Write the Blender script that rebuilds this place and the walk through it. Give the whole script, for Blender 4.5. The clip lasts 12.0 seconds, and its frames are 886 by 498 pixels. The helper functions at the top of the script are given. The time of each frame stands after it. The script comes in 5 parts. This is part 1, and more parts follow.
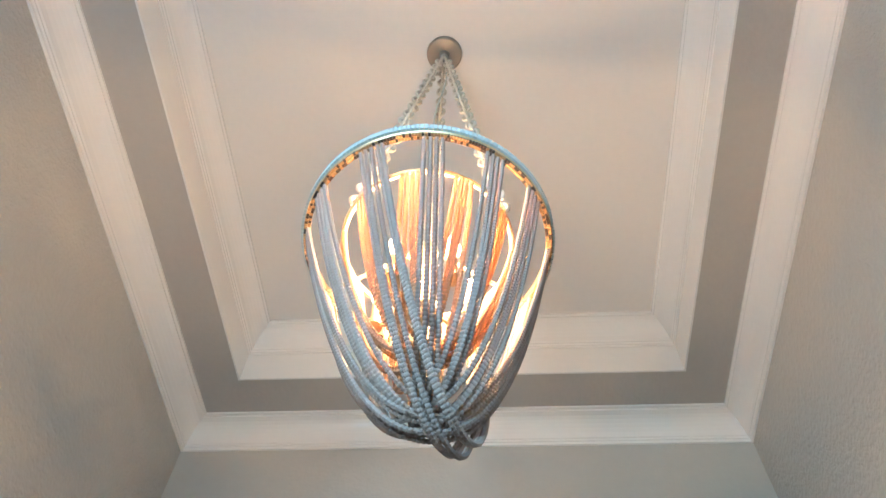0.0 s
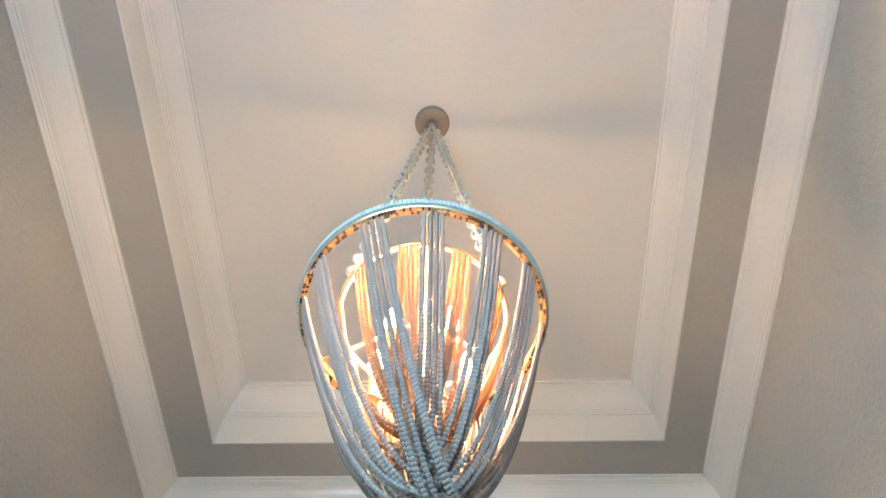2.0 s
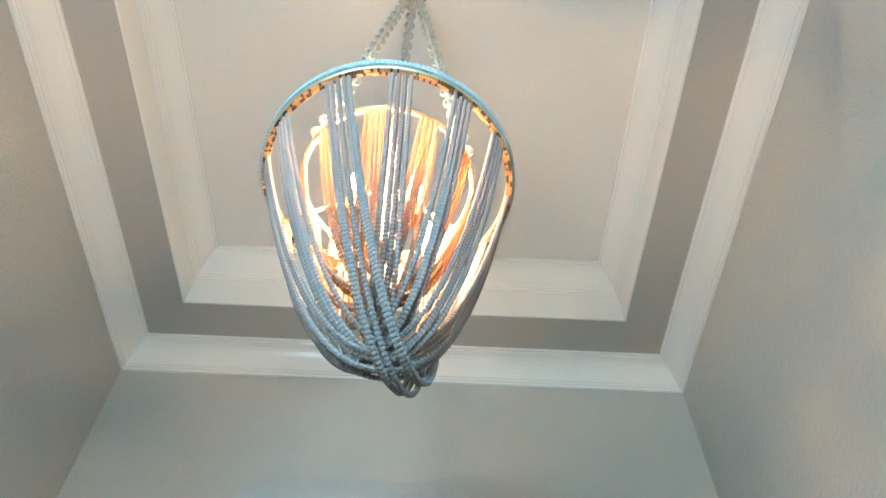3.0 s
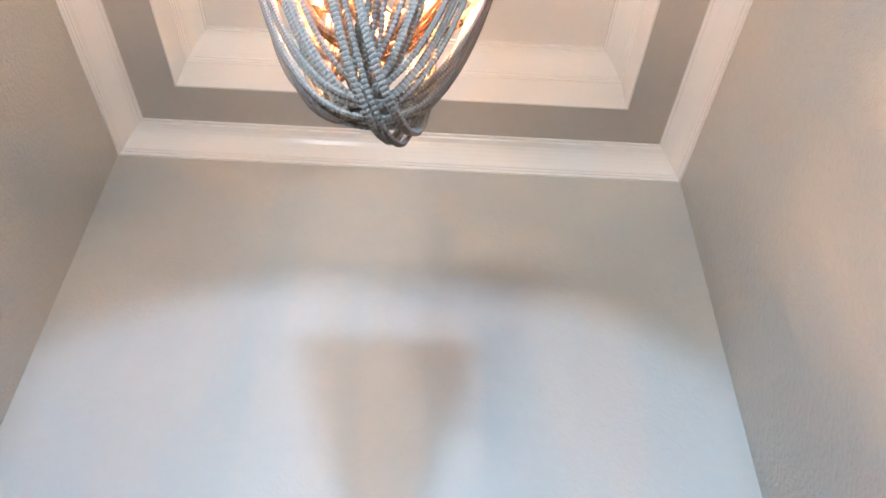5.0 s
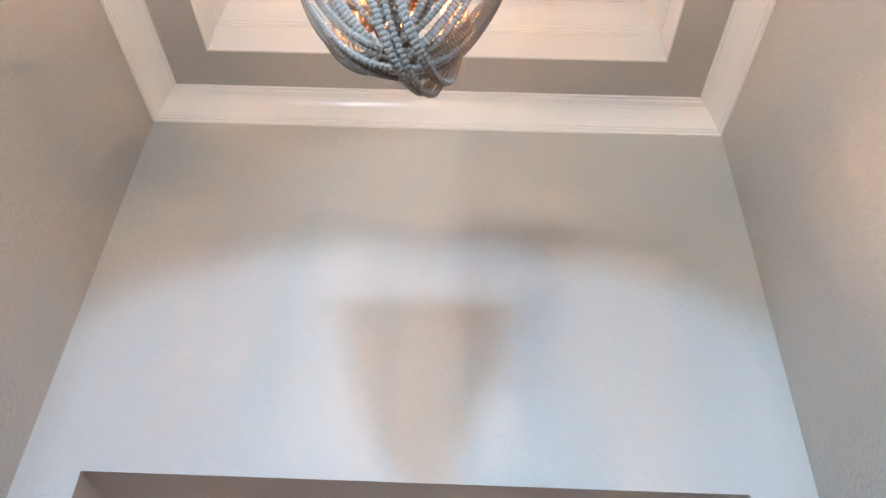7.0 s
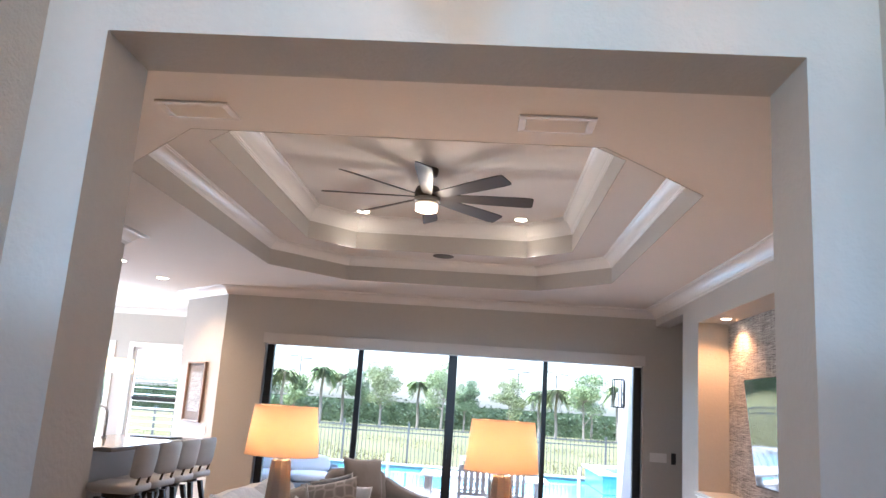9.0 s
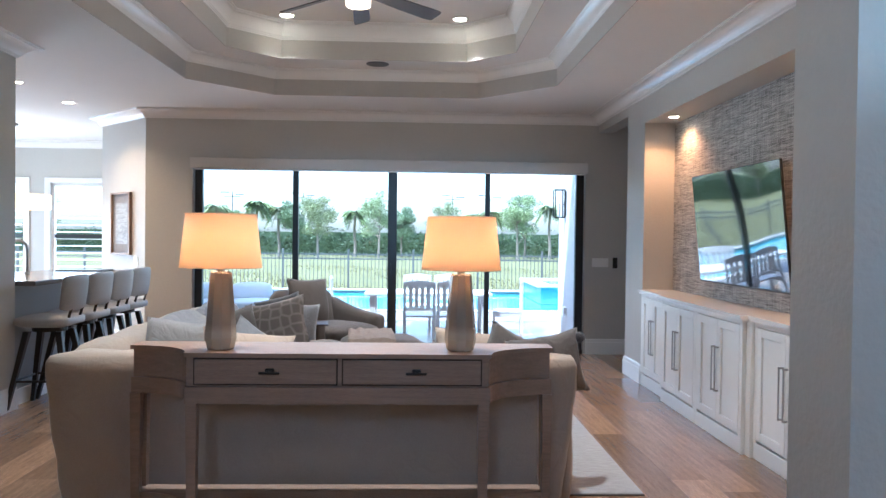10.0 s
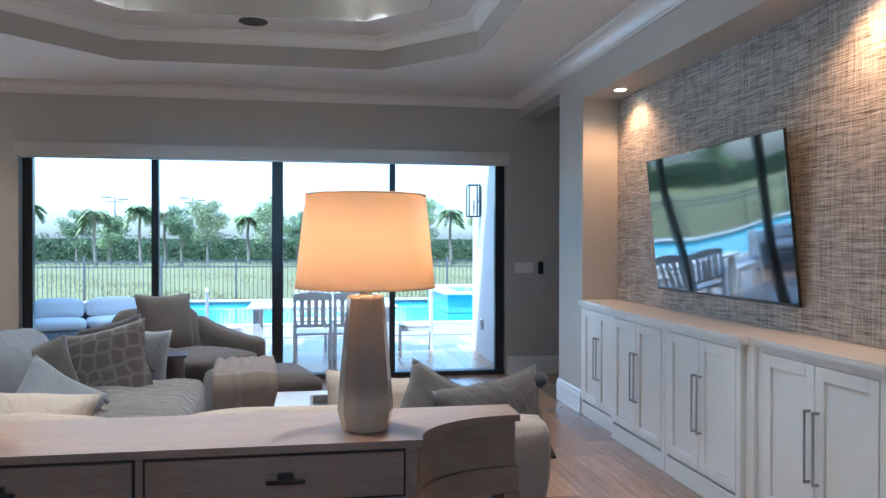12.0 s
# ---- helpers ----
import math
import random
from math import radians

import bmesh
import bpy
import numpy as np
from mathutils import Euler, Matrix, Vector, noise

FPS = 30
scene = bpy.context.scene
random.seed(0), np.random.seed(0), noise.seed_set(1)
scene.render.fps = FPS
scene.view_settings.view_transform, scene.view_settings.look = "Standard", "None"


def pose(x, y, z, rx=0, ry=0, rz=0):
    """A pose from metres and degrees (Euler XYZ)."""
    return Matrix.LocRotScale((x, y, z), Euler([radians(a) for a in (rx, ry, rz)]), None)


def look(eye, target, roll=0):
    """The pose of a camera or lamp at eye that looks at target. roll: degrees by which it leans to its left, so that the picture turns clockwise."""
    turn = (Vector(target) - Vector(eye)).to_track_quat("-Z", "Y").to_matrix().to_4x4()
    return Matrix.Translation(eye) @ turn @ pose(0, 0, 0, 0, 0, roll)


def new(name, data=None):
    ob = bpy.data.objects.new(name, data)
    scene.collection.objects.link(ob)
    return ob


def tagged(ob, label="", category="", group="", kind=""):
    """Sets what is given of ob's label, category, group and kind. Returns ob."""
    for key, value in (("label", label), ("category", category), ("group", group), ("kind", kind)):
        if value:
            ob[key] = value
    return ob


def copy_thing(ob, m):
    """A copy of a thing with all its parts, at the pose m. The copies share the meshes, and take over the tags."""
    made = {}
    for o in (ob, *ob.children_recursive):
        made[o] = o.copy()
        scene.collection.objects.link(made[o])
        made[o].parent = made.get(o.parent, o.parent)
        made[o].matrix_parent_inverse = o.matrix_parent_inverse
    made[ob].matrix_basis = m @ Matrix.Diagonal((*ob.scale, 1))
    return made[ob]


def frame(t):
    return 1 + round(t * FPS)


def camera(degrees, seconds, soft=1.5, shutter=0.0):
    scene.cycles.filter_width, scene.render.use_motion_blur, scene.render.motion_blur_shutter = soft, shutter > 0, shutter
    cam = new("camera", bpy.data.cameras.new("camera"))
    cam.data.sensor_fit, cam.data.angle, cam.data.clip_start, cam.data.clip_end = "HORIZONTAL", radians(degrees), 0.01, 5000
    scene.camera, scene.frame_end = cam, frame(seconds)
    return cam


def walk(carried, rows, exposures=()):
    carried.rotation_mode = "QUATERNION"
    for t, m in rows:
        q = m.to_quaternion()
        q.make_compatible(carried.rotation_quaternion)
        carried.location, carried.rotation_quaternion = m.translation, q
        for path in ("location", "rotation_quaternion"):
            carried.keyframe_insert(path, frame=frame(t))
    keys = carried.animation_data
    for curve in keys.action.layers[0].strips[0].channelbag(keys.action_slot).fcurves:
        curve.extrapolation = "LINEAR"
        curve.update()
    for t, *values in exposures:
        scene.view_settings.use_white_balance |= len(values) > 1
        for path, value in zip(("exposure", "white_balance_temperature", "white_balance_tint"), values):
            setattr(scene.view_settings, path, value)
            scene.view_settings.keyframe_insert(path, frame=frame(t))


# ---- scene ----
cam = camera(60.3, 12.0)
PATH = [
    (0, (0.109, -1.02, 1.853), (0.014, -0.008, 3.575), 3.0),
    (0.5, (0.081, -1.03, 1.852), (0.01, -0.076, 3.607), 2.75),
    (1, (0.055, -1.04, 1.853), (0.006, -0.12, 3.628), 1.8),
    (1.5, (0.044, -1.048, 1.858), (0.018, -0.151, 3.645), 0.9),
    (2, (0.054, -1.058, 1.853), (0.042, -0.175, 3.648), 0.2),
    (2.5, (0.059, -1.048, 1.849), (0.057, -0.117, 3.619), 0.4),
    (3, (0.09, -1.03, 1.855), (0.13, 0.124, 3.49), 0.9),
    (3.5, (0.125, -0.969, 1.825), (0.212, 0.393, 3.287), 0.8),
    (5.5, (0.117, -0.943, 1.814), (0.147, 0.581, 3.109), 1.7),
    (6, (0.12, -0.95, 1.824), (0.128, 0.579, 3.114), 2.1),
    (6.5, (0.12, -0.937, 1.826), (0.108, 0.607, 3.096), 2.4),
    (6.7, (0.12, -0.928, 1.823), (0.098, 0.632, 3.078), 2.5),
    (8.3, (0.179, -0.797, 1.761), (0.055, 1.004, 2.622), 3.1),
    (8.5, (0.184, -0.773, 1.73), (0.052, 1.083, 2.461), 3.3),
    (9, (0.16, -0.691, 1.642), (0.039, 1.264, 2.046), 3.9),
    (9.5, (0.087, -0.504, 1.566), (0.064, 1.491, 1.702), 2.2),
    (10, (0.064, -0.286, 1.497), (0.136, 1.712, 1.465), 0.7),
    (10.5, (0.112, 0.036, 1.488), (0.169, 2.034, 1.419), 0.3),
    (11, (0.051, 0.424, 1.467), (0.089, 2.423, 1.415), -0.1),
    (11.5, (0.058, 0.845, 1.473), (0.211, 2.839, 1.449), -0.3),
    (12, (0.144, 1.269, 1.462), (0.478, 3.241, 1.446), 0.1),
]
walk(cam, [(t, look(eye, target, roll)) for t, eye, target, roll in PATH], [(0.0, 2.68, 4900, 0), (2.0, 2.65, 4850, -1), (2.9, 2.75, 4500, -10), (3.6, 2.88, 4850, -2), (5.3, 3.12, 5300, 10), (6.7, 3.12, 5300, 10), (8.7, 3.1, 5600, 13), (9.1, 3.0, 5400, 10), (9.7, 2.85, 5000, 4), (10.6, 2.75, 4800, 1), (12.0, 2.5, 4600, -2)])

# ---- world and lamps ----
world = bpy.data.worlds.new("sky")
scene.world = world
world.use_nodes = True
wn = world.node_tree
sky = wn.nodes.new("ShaderNodeTexSky")
sky.sky_type, sky.sun_disc = "NISHITA", False
sky.sun_elevation, sky.sun_rotation = radians(61), radians(-125)
sky.air_density, sky.dust_density, sky.altitude = 1.0, 2.5, 0
wn.links.new(sky.outputs["Color"], wn.nodes["Background"].inputs["Color"])
wn.nodes["Background"].inputs["Strength"].default_value = 0.105


def lamp(name, kind, energy, colour, m, size=0.1, size_y=None, angle=None):
    data = bpy.data.lights.new(name, kind)
    data.energy, data.color = energy, colour
    if kind == "AREA":
        data.size = size
        if size_y:
            data.shape, data.size_y = "RECTANGLE", size_y
    elif kind == "SUN":
        data.angle = radians(angle)
    else:
        data.shadow_soft_size = size
        if kind == "SPOT":
            data.spot_size, data.spot_blend = radians(angle or 110), 0.6
    ob = new(name, data)
    ob.matrix_world = m
    return ob


WARM = (1.0, 0.62, 0.34)
sun_way = Vector((0.40, 0.28, -0.873))
lamp("sun", "SUN", 1.5, (1.0, 0.95, 0.88), look((0, 0, 30), Vector((0, 0, 30)) + sun_way), angle=0.5)
# daylight standing in the glazed openings
lamp("nook_daylight", "AREA", 12, (0.86, 0.94, 1.0), look((-6.4, 13.32, 1.5), (-6.0, 8, 1.2)), 2.2, 1.6)
lamp("entry_daylight", "AREA", 62, (0.50, 0.77, 1.0), look((-0.05, -9.5, 2.9), (-0.05, 1.3, 3.1)), 0.8, 0.42)
lamp("driveway_glare", "AREA", 28, (0.84, 0.97, 0.93), look((-1.67, -9.5, 1.05), (0.3, 1.3, 3.6)), 1.0, 0.55)
lamp("transom_daylight", "AREA", 3.2, (0.86, 0.96, 1.0), look((-0.74, -1.80, 2.66), (1.2, 0.9, 3.5)), 0.28, 0.95)
# added fill from the unseen kitchen side, in place of stronger daylight through the slider
lamp("west_fill_lamp", "AREA", 28, (0.95, 0.97, 1.0), look((-8.22, 11.2, 1.45), (0.0, 7.0, 1.6)), 2.4, 1.8)

# ---- materials ----
def rgb(c):
    return (c[0], c[1], c[2], 1.0)


def material(name, colour, rough=0.6, metal=0.0, vary=0.08, scale=6.0, fine=60.0, bump=0.0, bump_scale=90.0, stretch=(1, 1, 1), spec=0.5, coat=0.0, sheen=0.0, island=0.0, random_object=0.0, crease=0.0, depth=0.004):
    """A surface with broad stains, fine grain and a slight relief."""
    m = bpy.data.materials.new(name)
    m.use_nodes = True
    nt = m.node_tree
    n, l = nt.nodes, nt.links
    bsdf = n["Principled BSDF"]
    bsdf.inputs["Roughness"].default_value, bsdf.inputs["Metallic"].default_value = rough, metal
    bsdf.inputs["Specular IOR Level"].default_value = spec
    bsdf.inputs["Coat Weight"].default_value = coat
    bsdf.inputs["Sheen Weight"].default_value = sheen
    co, mp = n.new("ShaderNodeTexCoord"), n.new("ShaderNodeMapping")
    mp.inputs["Scale"].default_value = stretch
    l.new(co.outputs["Object"], mp.inputs["Vector"])
    big, small = n.new("ShaderNodeTexNoise"), n.new("ShaderNodeTexNoise")
    big.inputs["Scale"].default_value, big.inputs["Detail"].default_value = scale, 4
    small.inputs["Scale"].default_value, small.inputs["Detail"].default_value = fine, 3
    l.new(mp.outputs["Vector"], big.inputs["Vector"])
    l.new(mp.outputs["Vector"], small.inputs["Vector"])
    mix = n.new("ShaderNodeMath")
    mix.operation = "ADD"
    l.new(big.outputs["Fac"], mix.inputs[0])
    l.new(small.outputs["Fac"], mix.inputs[1])
    ramp = n.new("ShaderNodeMapRange")
    ramp.inputs["From Min"].default_value, ramp.inputs["From Max"].default_value = 0.6, 1.4
    ramp.inputs["To Min"].default_value, ramp.inputs["To Max"].default_value = 1 - vary, 1 + vary
    l.new(mix.outputs[0], ramp.inputs["Value"])
    value = ramp.outputs["Result"]
    for amount, node, socket in ((island, "ShaderNodeNewGeometry", "Random Per Island"), (random_object, "ShaderNodeObjectInfo", "Random")):
        if amount:
            src, mr, mul = n.new(node), n.new("ShaderNodeMapRange"), n.new("ShaderNodeMath")
            mr.inputs["To Min"].default_value, mr.inputs["To Max"].default_value = 1 - amount, 1 + amount
            mul.operation = "MULTIPLY"
            l.new(src.outputs[socket], mr.inputs["Value"])
            l.new(mr.outputs["Result"], mul.inputs[0])
            l.new(value, mul.inputs[1])
            value = mul.outputs[0]
    tint = n.new("ShaderNodeVectorMath")
    tint.operation = "SCALE"
    tint.inputs[0].default_value = colour[:3]
    l.new(value, tint.inputs["Scale"])
    l.new(tint.outputs["Vector"], bsdf.inputs["Base Color"])
    if bump:
        tex, bp = n.new("ShaderNodeTexNoise"), n.new("ShaderNodeBump")
        tex.inputs["Scale"].default_value, tex.inputs["Detail"].default_value = bump_scale, 3
        bp.inputs["Strength"].default_value, bp.inputs["Distance"].default_value = bump, depth
        l.new(mp.outputs["Vector"], tex.inputs["Vector"])
        l.new(tex.outputs["Fac"], bp.inputs["Height"])
        if crease:
            folds, fb = n.new("ShaderNodeTexNoise"), n.new("ShaderNodeBump")
            folds.inputs["Scale"].default_value, folds.inputs["Detail"].default_value = 7.0, 2.5
            folds.inputs["Distortion"].default_value = 1.6
            fb.inputs["Strength"].default_value, fb.inputs["Distance"].default_value = crease, 0.03
            l.new(mp.outputs["Vector"], folds.inputs["Vector"])
            l.new(folds.outputs["Fac"], fb.inputs["Height"])
            l.new(fb.outputs["Normal"], bp.inputs["Normal"])
        l.new(bp.outputs["Normal"], bsdf.inputs["Normal"])
    return m


def glow(name, colour, strength):
    m = bpy.data.materials.new(name)
    m.use_nodes = True
    b = m.node_tree.nodes["Principled BSDF"]
    b.inputs["Base Color"].default_value = rgb(colour)
    b.inputs["Emission Color"].default_value, b.inputs["Emission Strength"].default_value = rgb(colour), strength
    return m


def clear_glass(name, tint=(1, 1, 1), gloss=0.06):
    m = bpy.data.materials.new(name)
    m.use_nodes = True
    n, l = m.node_tree.nodes, m.node_tree.links
    n.remove(n["Principled BSDF"])
    t, g, mx, fr = n.new("ShaderNodeBsdfTransparent"), n.new("ShaderNodeBsdfGlossy"), n.new("ShaderNodeMixShader"), n.new("ShaderNodeFresnel")
    t.inputs["Color"].default_value = rgb(tint)
    g.inputs["Roughness"].default_value = 0.02
    fr.inputs["IOR"].default_value = 1.2
    l.new(fr.outputs[0], mx.inputs["Fac"])
    l.new(t.outputs[0], mx.inputs[1])
    l.new(g.outputs[0], mx.inputs[2])
    l.new(mx.outputs[0], n["Material Output"].inputs["Surface"])
    return m


def thin_cloth(name, colour, through_share=0.5):
    """Cloth that lets a share of the light through, woven fine."""
    m = material(name, colour, 0.9, vary=0.05, scale=8, fine=220, bump=0.12, bump_scale=320)
    n, l = m.node_tree.nodes, m.node_tree.links
    tr, mx = n.new("ShaderNodeBsdfTranslucent"), n.new("ShaderNodeMixShader")
    tr.inputs["Color"].default_value = rgb(colour)
    mx.inputs["Fac"].default_value = through_share
    l.new(n["Principled BSDF"].outputs[0], mx.inputs[1])
    l.new(tr.outputs[0], mx.inputs[2])
    l.new(mx.outputs[0], n["Material Output"].inputs["Surface"])
    return m


WALL = material("greige_wall_paint", (0.50, 0.485, 0.45), 0.55, vary=0.03, scale=2, fine=30, bump=0.55, bump_scale=55)
WALL_SIDE = material("greige_orange_peel_wall", (0.50, 0.485, 0.45), 0.45, vary=0.03, scale=2, fine=30, bump=1.0, bump_scale=60, depth=0.007)
CEIL = material("ceiling_paint", (0.74, 0.72, 0.69), 0.8, vary=0.02, scale=1.5, fine=40, bump=0.3, bump_scale=60)
TRAY_TOP = material("tray_ceiling_paint", (0.74, 0.72, 0.69), 0.8, vary=0.02, scale=1.5, fine=40)
TRIM = material("white_gloss_trim", (0.82, 0.81, 0.79), 0.22, vary=0.015, scale=3, fine=40)
FASCIA = material("greige_tray_paint", (0.46, 0.44, 0.41), 0.6, vary=0.03, scale=2, fine=40, bump=0.4, bump_scale=55)
WOOD_FLOOR = material("oak_plank", (0.29, 0.178, 0.108), 0.2, vary=0.4, scale=3.5, fine=26, stretch=(9, 0.7, 1), bump=0.12, bump_scale=30, random_object=0.32, island=0.28)
FLOOR_GAP = material("floor_joint", (0.055, 0.038, 0.028), 0.7)
CABINET = material("white_cabinet_paint", (0.80, 0.79, 0.76), 0.3, vary=0.02, scale=3, fine=40)
CABINET_TOP = material("white_cabinet_top", (0.80, 0.785, 0.75), 0.2, vary=0.03, scale=3, fine=40)
BLACK_METAL = material("black_frame", (0.012, 0.012, 0.013), 0.4, metal=0.0, vary=0.1)
STEEL = material("brushed_nickel", (0.42, 0.41, 0.39), 0.28, metal=1.0, vary=0.06)
DARK_STEEL = material("dark_steel", (0.10, 0.095, 0.09), 0.35, metal=1.0, vary=0.06)
GLASS = clear_glass("window_glass")
VALANCE = material("shade_valance_cloth", (0.60, 0.58, 0.55), 0.85, vary=0.03, fine=150, bump=0.1, bump_scale=300)

# ---- mesh helpers ----
def mesh_of(bm, name):
    me = bpy.data.meshes.new(name)
    bmesh.ops.recalc_face_normals(bm, faces=bm.faces)
    bm.to_mesh(me)
    bm.free()
    return me


def part(name, bm, mat, parent=None, label="", smooth=False):
    """Links a bmesh as one mesh object, under a thing or a part."""
    me = mesh_of(bm, name)
    for m in mat if isinstance(mat, (list, tuple)) else [mat]:
        me.materials.append(m)
    if smooth:
        for p in me.polygons:
            p.use_smooth = True
    ob = new(name, me)
    if parent is not None:
        ob.parent = parent
    if label:
        ob["label"] = label
    return ob


def thing(name, label, category, at=(0, 0, 0), turn=0, group="", kind=""):
    ob = new(name)
    ob.empty_display_size = 0.1
    ob.matrix_world = pose(*at, 0, 0, turn)
    return tagged(ob, label, category, group, kind)


def box(bm, x0, x1, y0, y1, z0, z1, bevel=0.0, seg=2, m=None):
    v = [bm.verts.new((x, y, z)) for x in (x0, x1) for y in (y0, y1) for z in (z0, z1)]
    fs = [bm.faces.new([v[i] for i in q]) for q in ((0, 1, 3, 2), (4, 6, 7, 5), (0, 4, 5, 1), (2, 3, 7, 6), (0, 2, 6, 4), (1, 5, 7, 3))]
    if m is not None:
        bmesh.ops.transform(bm, matrix=m, verts=v)
    if bevel:
        edges = list({e for f in fs for e in f.edges})
        bmesh.ops.bevel(bm, geom=edges, offset=bevel, segments=seg, profile=0.5, affect="EDGES")
    return bm


def B(*a, **k):
    return box(bmesh.new(), *a, **k)


def prism(bm, plan, z0, z1):
    """A plan outline raised from z0 to z1."""
    lo = [bm.verts.new((x, y, z0)) for x, y in plan]
    hi = [bm.verts.new((x, y, z1)) for x, y in plan]
    bm.faces.new(lo[::-1])
    bm.faces.new(hi)
    for i in range(len(plan)):
        j = (i + 1) % len(plan)
        bm.faces.new((lo[i], lo[j], hi[j], hi[i]))
    return bm


def lathe(bm, profile, n=24, m=None, cap=True):
    """A profile of (radius, height) turned about z."""
    rings = [[bm.verts.new((r * math.cos(2 * math.pi * i / n), r * math.sin(2 * math.pi * i / n), z)) for i in range(n)] for r, z in profile]
    for a, b in zip(rings, rings[1:]):
        for i in range(n):
            bm.faces.new((a[i], a[(i + 1) % n], b[(i + 1) % n], b[i]))
    if cap:
        bm.faces.new(rings[0][::-1])
        bm.faces.new(rings[-1])
    if m is not None:
        bmesh.ops.transform(bm, matrix=m, verts=[v for r in rings for v in r])
    return bm


def rod(bm, a, b, r0, r1=None, n=8):
    a, b = Vector(a), Vector(b)
    turn = (b - a).to_track_quat("Z", "Y").to_matrix().to_4x4()
    return lathe(bm, [(r0, 0), (r0 if r1 is None else r1, (b - a).length)], n, Matrix.Translation(a) @ turn)


def tube(bm, pts, r, n=6, closed=False):
    """A round tube along points."""
    pts = [Vector(p) for p in pts]
    rings = []
    up = Vector((0.12, 0.31, 1)).normalized()
    for i, p in enumerate(pts):
        a, b = (pts[i - 1], pts[(i + 1) % len(pts)]) if closed else (pts[max(i - 1, 0)], pts[min(i + 1, len(pts) - 1)])
        w = (b - a).normalized()
        u = w.cross(up).normalized()
        v = w.cross(u)
        rr = r(i / (len(pts) - 1)) if callable(r) else r
        rings.append([bm.verts.new(p + rr * (math.cos(2 * math.pi * k / n) * u + math.sin(2 * math.pi * k / n) * v)) for k in range(n)])
    pairs = list(zip(rings, rings[1:])) + ([(rings[-1], rings[0])] if closed else [])
    for a, b in pairs:
        for k in range(n):
            bm.faces.new((a[k], a[(k + 1) % n], b[(k + 1) % n], b[k]))
    if not closed:
        bm.faces.new(rings[0][::-1])
        bm.faces.new(rings[-1])
    return bm


def sweep(bm, path, profile, closed=True):
    """A moulding: the profile (inwards, up) carried with mitred corners along a plan path, the room lying to the left of it."""
    n = len(path)
    pts = [Vector((p[0], p[1])) for p in path]
    rows = []
    for i in range(n):
        a = (pts[i] - pts[i - 1]).normalized() if closed or i else (pts[1] - pts[0]).normalized()
        b = (pts[(i + 1) % n] - pts[i]).normalized() if closed or i < n - 1 else a
        na, nb = Vector((-a.y, a.x)), Vector((-b.y, b.x))
        mid = (na + nb).normalized()
        k = 1 / max(mid.dot(na), 0.3)
        rows.append([bm.verts.new((pts[i].x + mid.x * k * d, pts[i].y + mid.y * k * d, z)) for d, z in profile])
    m = len(profile)
    for i in range(n if closed else n - 1):
        j = (i + 1) % n
        for k in range(m):
            bm.faces.new((rows[i][k], rows[j][k], rows[j][(k + 1) % m], rows[i][(k + 1) % m]))
    if not closed:
        bm.faces.new(rows[0][::-1])
        bm.faces.new(rows[-1])
    return bm


def crown(z_low, z_top, out):
    """A classical crown section, from the wall at z_low to the ceiling at z_top."""
    h = z_top - z_low
    pts = [(-0.004, z_low), (0.10, z_low), (0.12, z_low + 0.08 * h), (0.17, z_low + 0.10 * h), (0.17, z_low + 0.16 * h), (0.22, z_low + 0.19 * h)]
    for i in range(7):
        a = i / 6
        pts.append((0.22 + 0.62 * (a ** 1.6 * 0.6 + 0.4 * a), z_low + h * (0.19 + 0.63 * (1 - (1 - a) ** 1.5))))
    pts += [(0.90, z_low + 0.84 * h), (0.90, z_low + 0.90 * h), (1.0, z_low + 0.92 * h), (1.0, z_top + 0.004), (-0.004, z_top + 0.004)]
    return [(d * out if d > 0 else d, z) for d, z in pts]


def octagon(cx, cy, hx, hy, cxx, cyy):
    return [(cx - hx + cxx, cy - hy), (cx + hx - cxx, cy - hy), (cx + hx, cy - hy + cyy), (cx + hx, cy + hy - cyy),
            (cx + hx - cxx, cy + hy), (cx - hx + cxx, cy + hy), (cx - hx, cy + hy - cyy), (cx - hx, cy - hy + cyy)]


def plate_with_hole(bm, outer, hole, z0, z1):
    """A slab with an opening: both outlines counter-clockwise, the outer one a rectangle (x0, x1, y0, y1)."""
    x0, x1, y0, y1 = outer
    hx0, hx1 = min(p[0] for p in hole), max(p[0] for p in hole)
    hy0, hy1 = min(p[1] for p in hole), max(p[1] for p in hole)
    for a, b, c, d in ((x0, hx0, y0, y1), (hx1, x1, y0, y1), (hx0, hx1, y0, hy0), (hx0, hx1, hy1, y1)):
        if b - a > 1e-4 and d - c > 1e-4:
            box(bm, a, b, c, d, z0, z1)
    corners = [(hx0, hy0), (hx1, hy0), (hx1, hy1), (hx0, hy1)]
    for c in corners:
        near = sorted((p for p in hole if abs(p[0] - c[0]) < 1e-6 or abs(p[1] - c[1]) < 1e-6), key=lambda p: abs(p[0] - c[0]) + abs(p[1] - c[1]))[:2]
        if min(abs(near[0][0] - c[0]) + abs(near[0][1] - c[1]), 1) > 1e-5:
            prism(bm, [c, near[0], near[1]], z0, z1)
    return bm


def structure(name, bm, mat, label=""):
    return tagged(part(name, bm, mat), label or name.replace("_", " "), name.split("_")[0], kind="structure")


